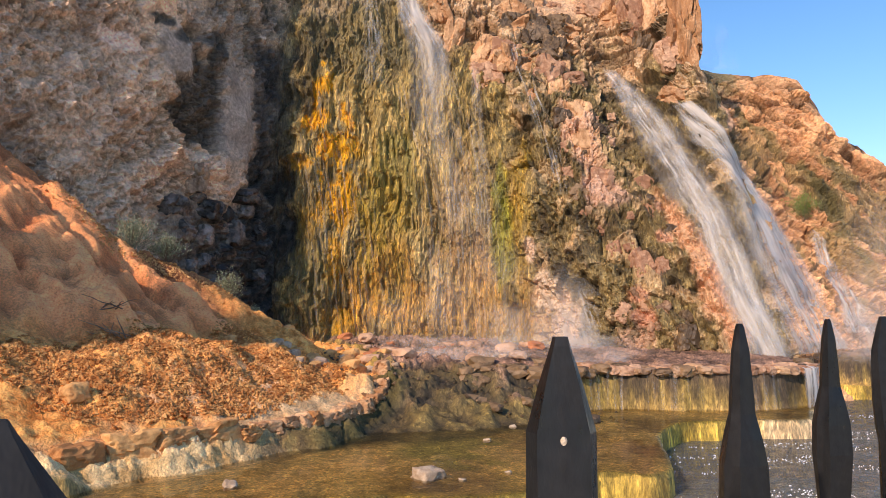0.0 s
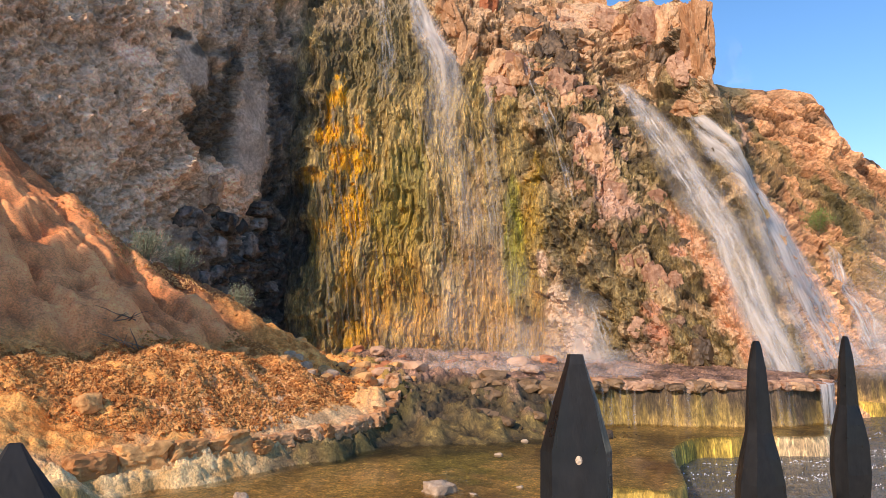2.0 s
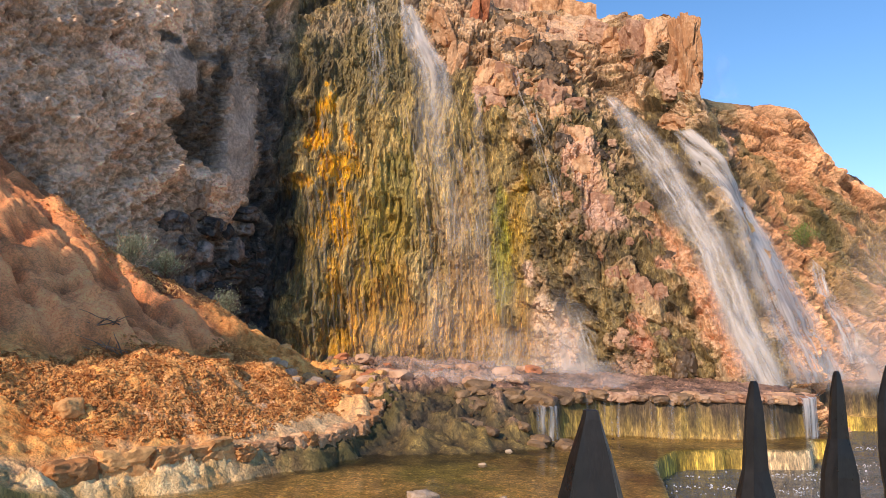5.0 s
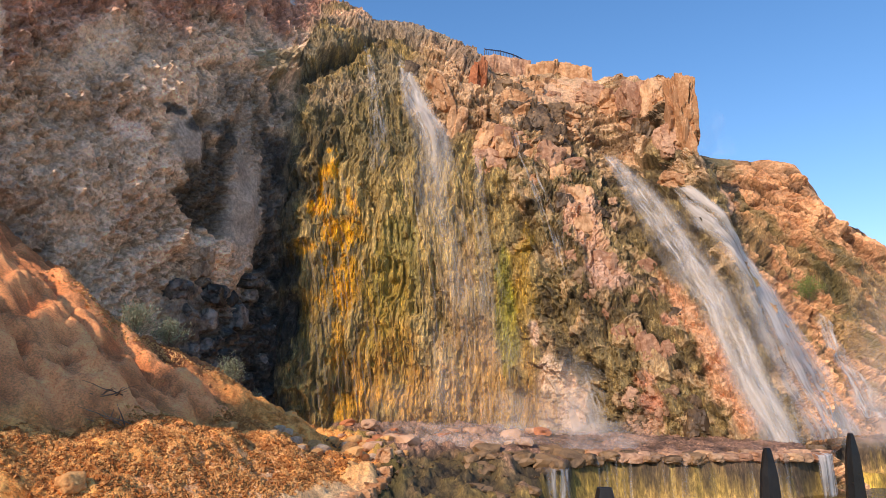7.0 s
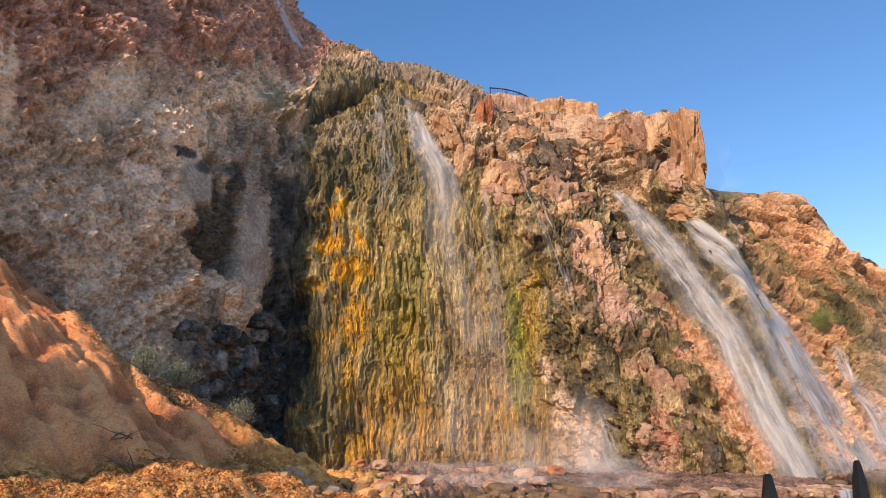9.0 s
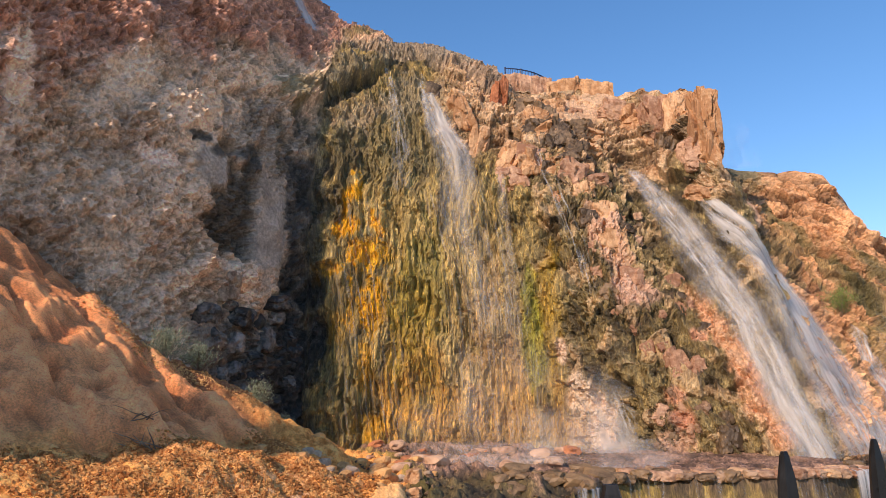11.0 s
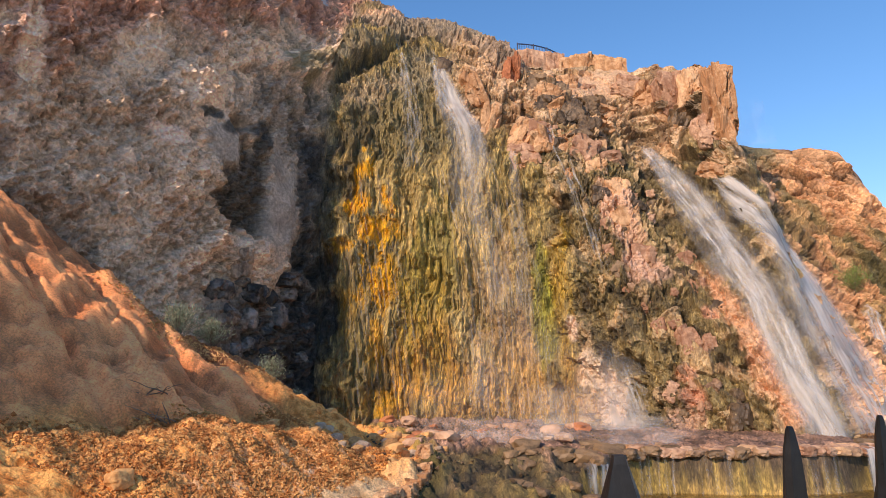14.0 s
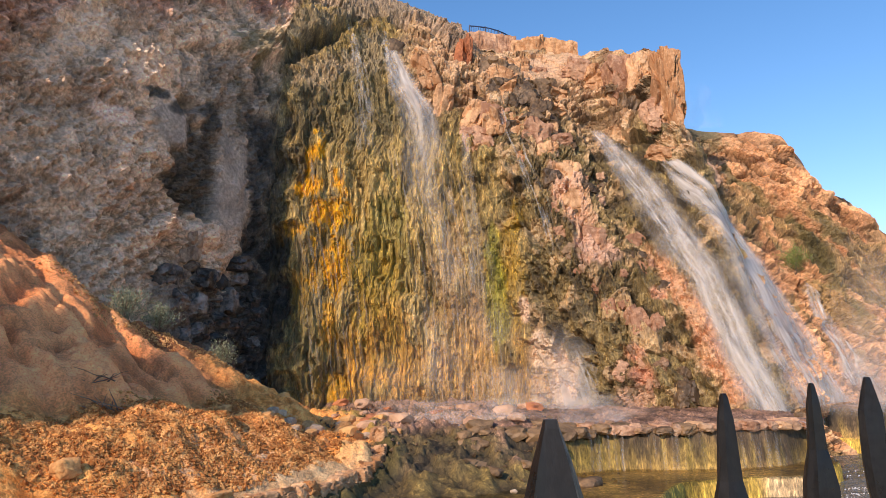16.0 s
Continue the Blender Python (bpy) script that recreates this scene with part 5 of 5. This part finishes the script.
rough_wall("wall_brink", [(1.9, 44.8, 21.2), (3.4, 45.0, 21.2), (5.4, 45.2, 21.0)], 3.2, 2.5, PINK_STONE, "orange retaining wall on the cliff's brink")
rough_wall("wall_brink_low", [(5.0, 44.9, 20.6), (7.0, 44.6, 20.5), (9.0, 44.0, 20.0)], 3.2, 2.5, TAN_STONE, "pale tan layered stone wall on the cliff's brink")


def railing():
    ob = empty("railing", 2.5, 46, 24.2, "dark blue iron railing with upright bars on the brink", "railing")
    a, b, c = Vector((0, 0, 0)), Vector((2.2, 0.3, 0)), Vector((3.4, 2.8, 0))
    path = [(1 - t) ** 2 * a + 2 * t * (1 - t) * b + t * t * c for t in [j / 36 for j in range(37)]]

    def bar(name, p, q, r, parent):
        bm = bmesh.new()
        d = q - p
        bmesh.ops.create_cone(bm, cap_ends=True, segments=8, radius1=r, radius2=r, depth=d.length, matrix=Matrix.Translation((p + q) / 2) @ d.to_track_quat("Z", "Y").to_matrix().to_4x4())
        return part(name, bm, BLUE_IRON, parent)
    for z in (0.12, 1.05):
        bm = bmesh.new()
        rings = [[bm.verts.new((p.x, p.y + 0.03 * u, p.z + z + 0.03 * w)) for u, w in ((-1, -1), (1, -1), (1, 1), (-1, 1))] for p in path]
        for lo, hi in zip(rings, rings[1:]):
            for j in range(4):
                bm.faces.new((lo[j], lo[(j + 1) % 4], hi[(j + 1) % 4], hi[j]))
        part("rail", bm, BLUE_IRON, ob)
    for j, p in enumerate(path):
        if j % 9 == 0:
            bar("post", p, p + Vector((0, 0, 1.12)), 0.045, ob)
        else:
            bar("baluster", p + Vector((0, 0, 0.12)), p + Vector((0, 0, 1.05)), 0.013, ob)


railing()


# ---- plants ----
def bush(x, y, z, wide, tall, leaves, material, label, seed):
    rnd = random.Random(seed)
    ob = empty("bush", x, y, z, label, "bush", "desert bushes")
    bm, lm = bmesh.new(), bmesh.new()
    for j in range(46):
        a, lean = rnd.uniform(0, 6.28), rnd.uniform(0.1, 1.0)
        tip = Vector((math.cos(a) * lean * wide / 2, math.sin(a) * lean * wide / 2, tall * rnd.uniform(0.55, 1.0) * (1.1 - 0.5 * lean)))
        side = Vector((-tip.y, tip.x, 0)).normalized() * 0.008
        root = tip * 0.0
        mid = tip * 0.5 + Vector((0, 0, 0.1 * tall))
        for p, q in ((root, mid), (mid, tip)):
            bm.faces.new([bm.verts.new(v) for v in (p - side, p + side, q + side * 0.6, q - side * 0.6)])
            up = Vector((0, 0, 0.008))
            bm.faces.new([bm.verts.new(v) for v in (p - up, p + up, q + up * 0.6, q - up * 0.6)])
        for _ in range(leaves):
            t = rnd.uniform(0.25, 1.0)
            c = tip * t + Vector((rnd.gauss(0, 0.06), rnd.gauss(0, 0.06), rnd.gauss(0, 0.06) + 0.1 * tall * math.sin(t * 3.1))) * wide
            d = (tip.normalized() + Vector((rnd.gauss(0, 0.6), rnd.gauss(0, 0.6), rnd.gauss(0.2, 0.6)))).normalized() * rnd.uniform(0.05, 0.12)
            w = d.cross(Vector((rnd.gauss(0, 1), rnd.gauss(0, 1), rnd.gauss(0, 1)))).normalized() * 0.016
            lm.faces.new([lm.verts.new(v) for v in (c, c + d * 0.5 + w, c + d, c + d * 0.5 - w)])
    part("branches", bm, TWIG, ob)
    part("foliage", lm, material, ob)
    return ob


for x, y, wide, tall, mat, label, seed in ((-9.75, 23.6, 2.0, 1.4, SAGE, "grey-green desert bush on the mound's ridge", 1), (-9.0, 24.6, 1.4, 1.1, SAGE, "small grey-green bush on the mound's ridge", 2), (-8.0, 28.2, 1.5, 1.6, SAGE, "sage-green shrub beside wet black rock", 3), (-7.2, 29.3, 0.8, 0.8, SAGE, "low sage-green shrub beside wet black rock", 4)):
    bush(x, y, height_at(x, y) - 0.05, wide, tall, 34, mat, label, seed)
q = on_cliff(17.2, 7.8)
bush(17.2, float(q[1]) - 0.1, 7.4, 2.0, 1.6, 42, GREEN, "bright green bush growing from the orange cliff", 5)


def dry_branch(x, y, seed):
    rnd = random.Random(seed)
    cu = bpy.data.curves.new("dry_branch", "CURVE")
    cu.dimensions, cu.bevel_depth, cu.bevel_resolution = "3D", 0.018, 1
    for j in range(7):
        sp = cu.splines.new("POLY")
        sp.points.add(4)
        px, py, pz = rnd.uniform(-0.3, 0.3), rnd.uniform(-0.2, 0.2), 0.05
        dx, dy, dz = rnd.uniform(-0.25, 0.25), rnd.uniform(-0.2, 0.05), rnd.uniform(0.0, 0.12)
        for k in range(5):
            sp.points[k].co = (px + dx * k, py + dy * k, pz + dz * k + rnd.uniform(-0.03, 0.03), 1)
            sp.points[k].radius = 1 - 0.18 * k
    cu.materials.append(TWIG)
    ob = new("dry_branch", cu)
    ob.matrix_world = pose(x, y, height_at(x, y))
    return tagged(ob, "dry broken branch lying on orange earth", "branch", "dry branches")


dry_branch(-7.8, 17.7, 1)
dry_branch(-7.4, 17.3, 2)


# ---- the iron fence in front ----
LEAF_HEAD = [(-0.30, 0.0085, 0.0085), (-0.15, 0.0085, 0.0085), (-0.13, 0.012, 0.010), (-0.10, 0.0148, 0.010), (-0.07, 0.0156, 0.009), (-0.041, 0.0154, 0.007), (-0.02, 0.0096, 0.0055), (-0.004, 0.0044, 0.004), (0, 0.0034, 0.003)]
BLADE_HEAD = [(-0.30, 0.011, 0.009), (-0.17, 0.0150, 0.010), (-0.13, 0.0168, 0.0135), (-0.102, 0.0160, 0.0125), (-0.084, 0.0126, 0.0105), (-0.066, 0.0088, 0.007), (-0.04, 0.0072, 0.006), (-0.02, 0.0057, 0.005), (-0.003, 0.0028, 0.0028), (0, 0.0018, 0.0018)]

POINT_HEAD = [(-0.30, 0.0085, 0.0085), (-0.12, 0.0085, 0.0085), (-0.10, 0.013, 0.010), (-0.05, 0.0156, 0.009), (-0.03, 0.0130, 0.007), (-0.0105, 0.0078, 0.0055), (-0.002, 0.002, 0.002), (0, 0.0008, 0.0008)]


def spear(x, y, tip, turn, rings, scale=1.0):
    ob = empty("fence_bar", x, y, 2.0, "black iron fence bar with a forged spear head", "fence bar", "spear-headed fence bars")
    bm = bmesh.new()
    loops = []
    for z, a, b in rings:
        loops.append([bm.verts.new((scale * a * u, scale * b * v, tip - 2.0 + scale * z)) for u, v in ((1, 0), (0.74, 1), (-0.74, 1), (-1, 0), (-0.74, -1), (0.74, -1))])
    for lo, hi in zip(loops, loops[1:]):
        for j in range(6):
            bm.faces.new((lo[j], lo[(j + 1) % 6], hi[(j + 1) % 6], hi[j]))
    bm.faces.new(loops[-1])
    bm.faces.new(loops[0][::-1])
    part("spear_head", bm, IRON, ob)
    low = tip - 2.0 - 0.30 * scale
    bm = bmesh.new()
    bmesh.ops.create_cone(bm, cap_ends=True, segments=12, radius1=0.0085, radius2=0.0085, depth=low, matrix=pose(0, 0, low / 2))
    part("rod", bm, IRON, ob)
    if rings is LEAF_HEAD and x > 0 and y < 0.5:
        bm = bmesh.new()
        bmesh.ops.create_uvsphere(bm, u_segments=12, v_segments=8, radius=0.0015, matrix=pose(0, -0.0072, tip - 2.0 - 0.044) @ Matrix.Diagonal((1, 0.5, 1.3, 1)))
        part("paint_chip", bm, PALE_STONE, ob, "bare chipped spot")
    ob.matrix_world = pose(x, y, 2.0, 0, 0, turn)
    return ob


for x, y, turn, rings in ((-0.054, 0.094, 28, POINT_HEAD), (0.0515, 0.336, 0, LEAF_HEAD), (0.221, 0.569, 15, BLADE_HEAD), (0.380, 0.754, 10, BLADE_HEAD), (0.53, 0.92, 0, LEAF_HEAD)):
    spear(x, y, 3.586, turn, rings)
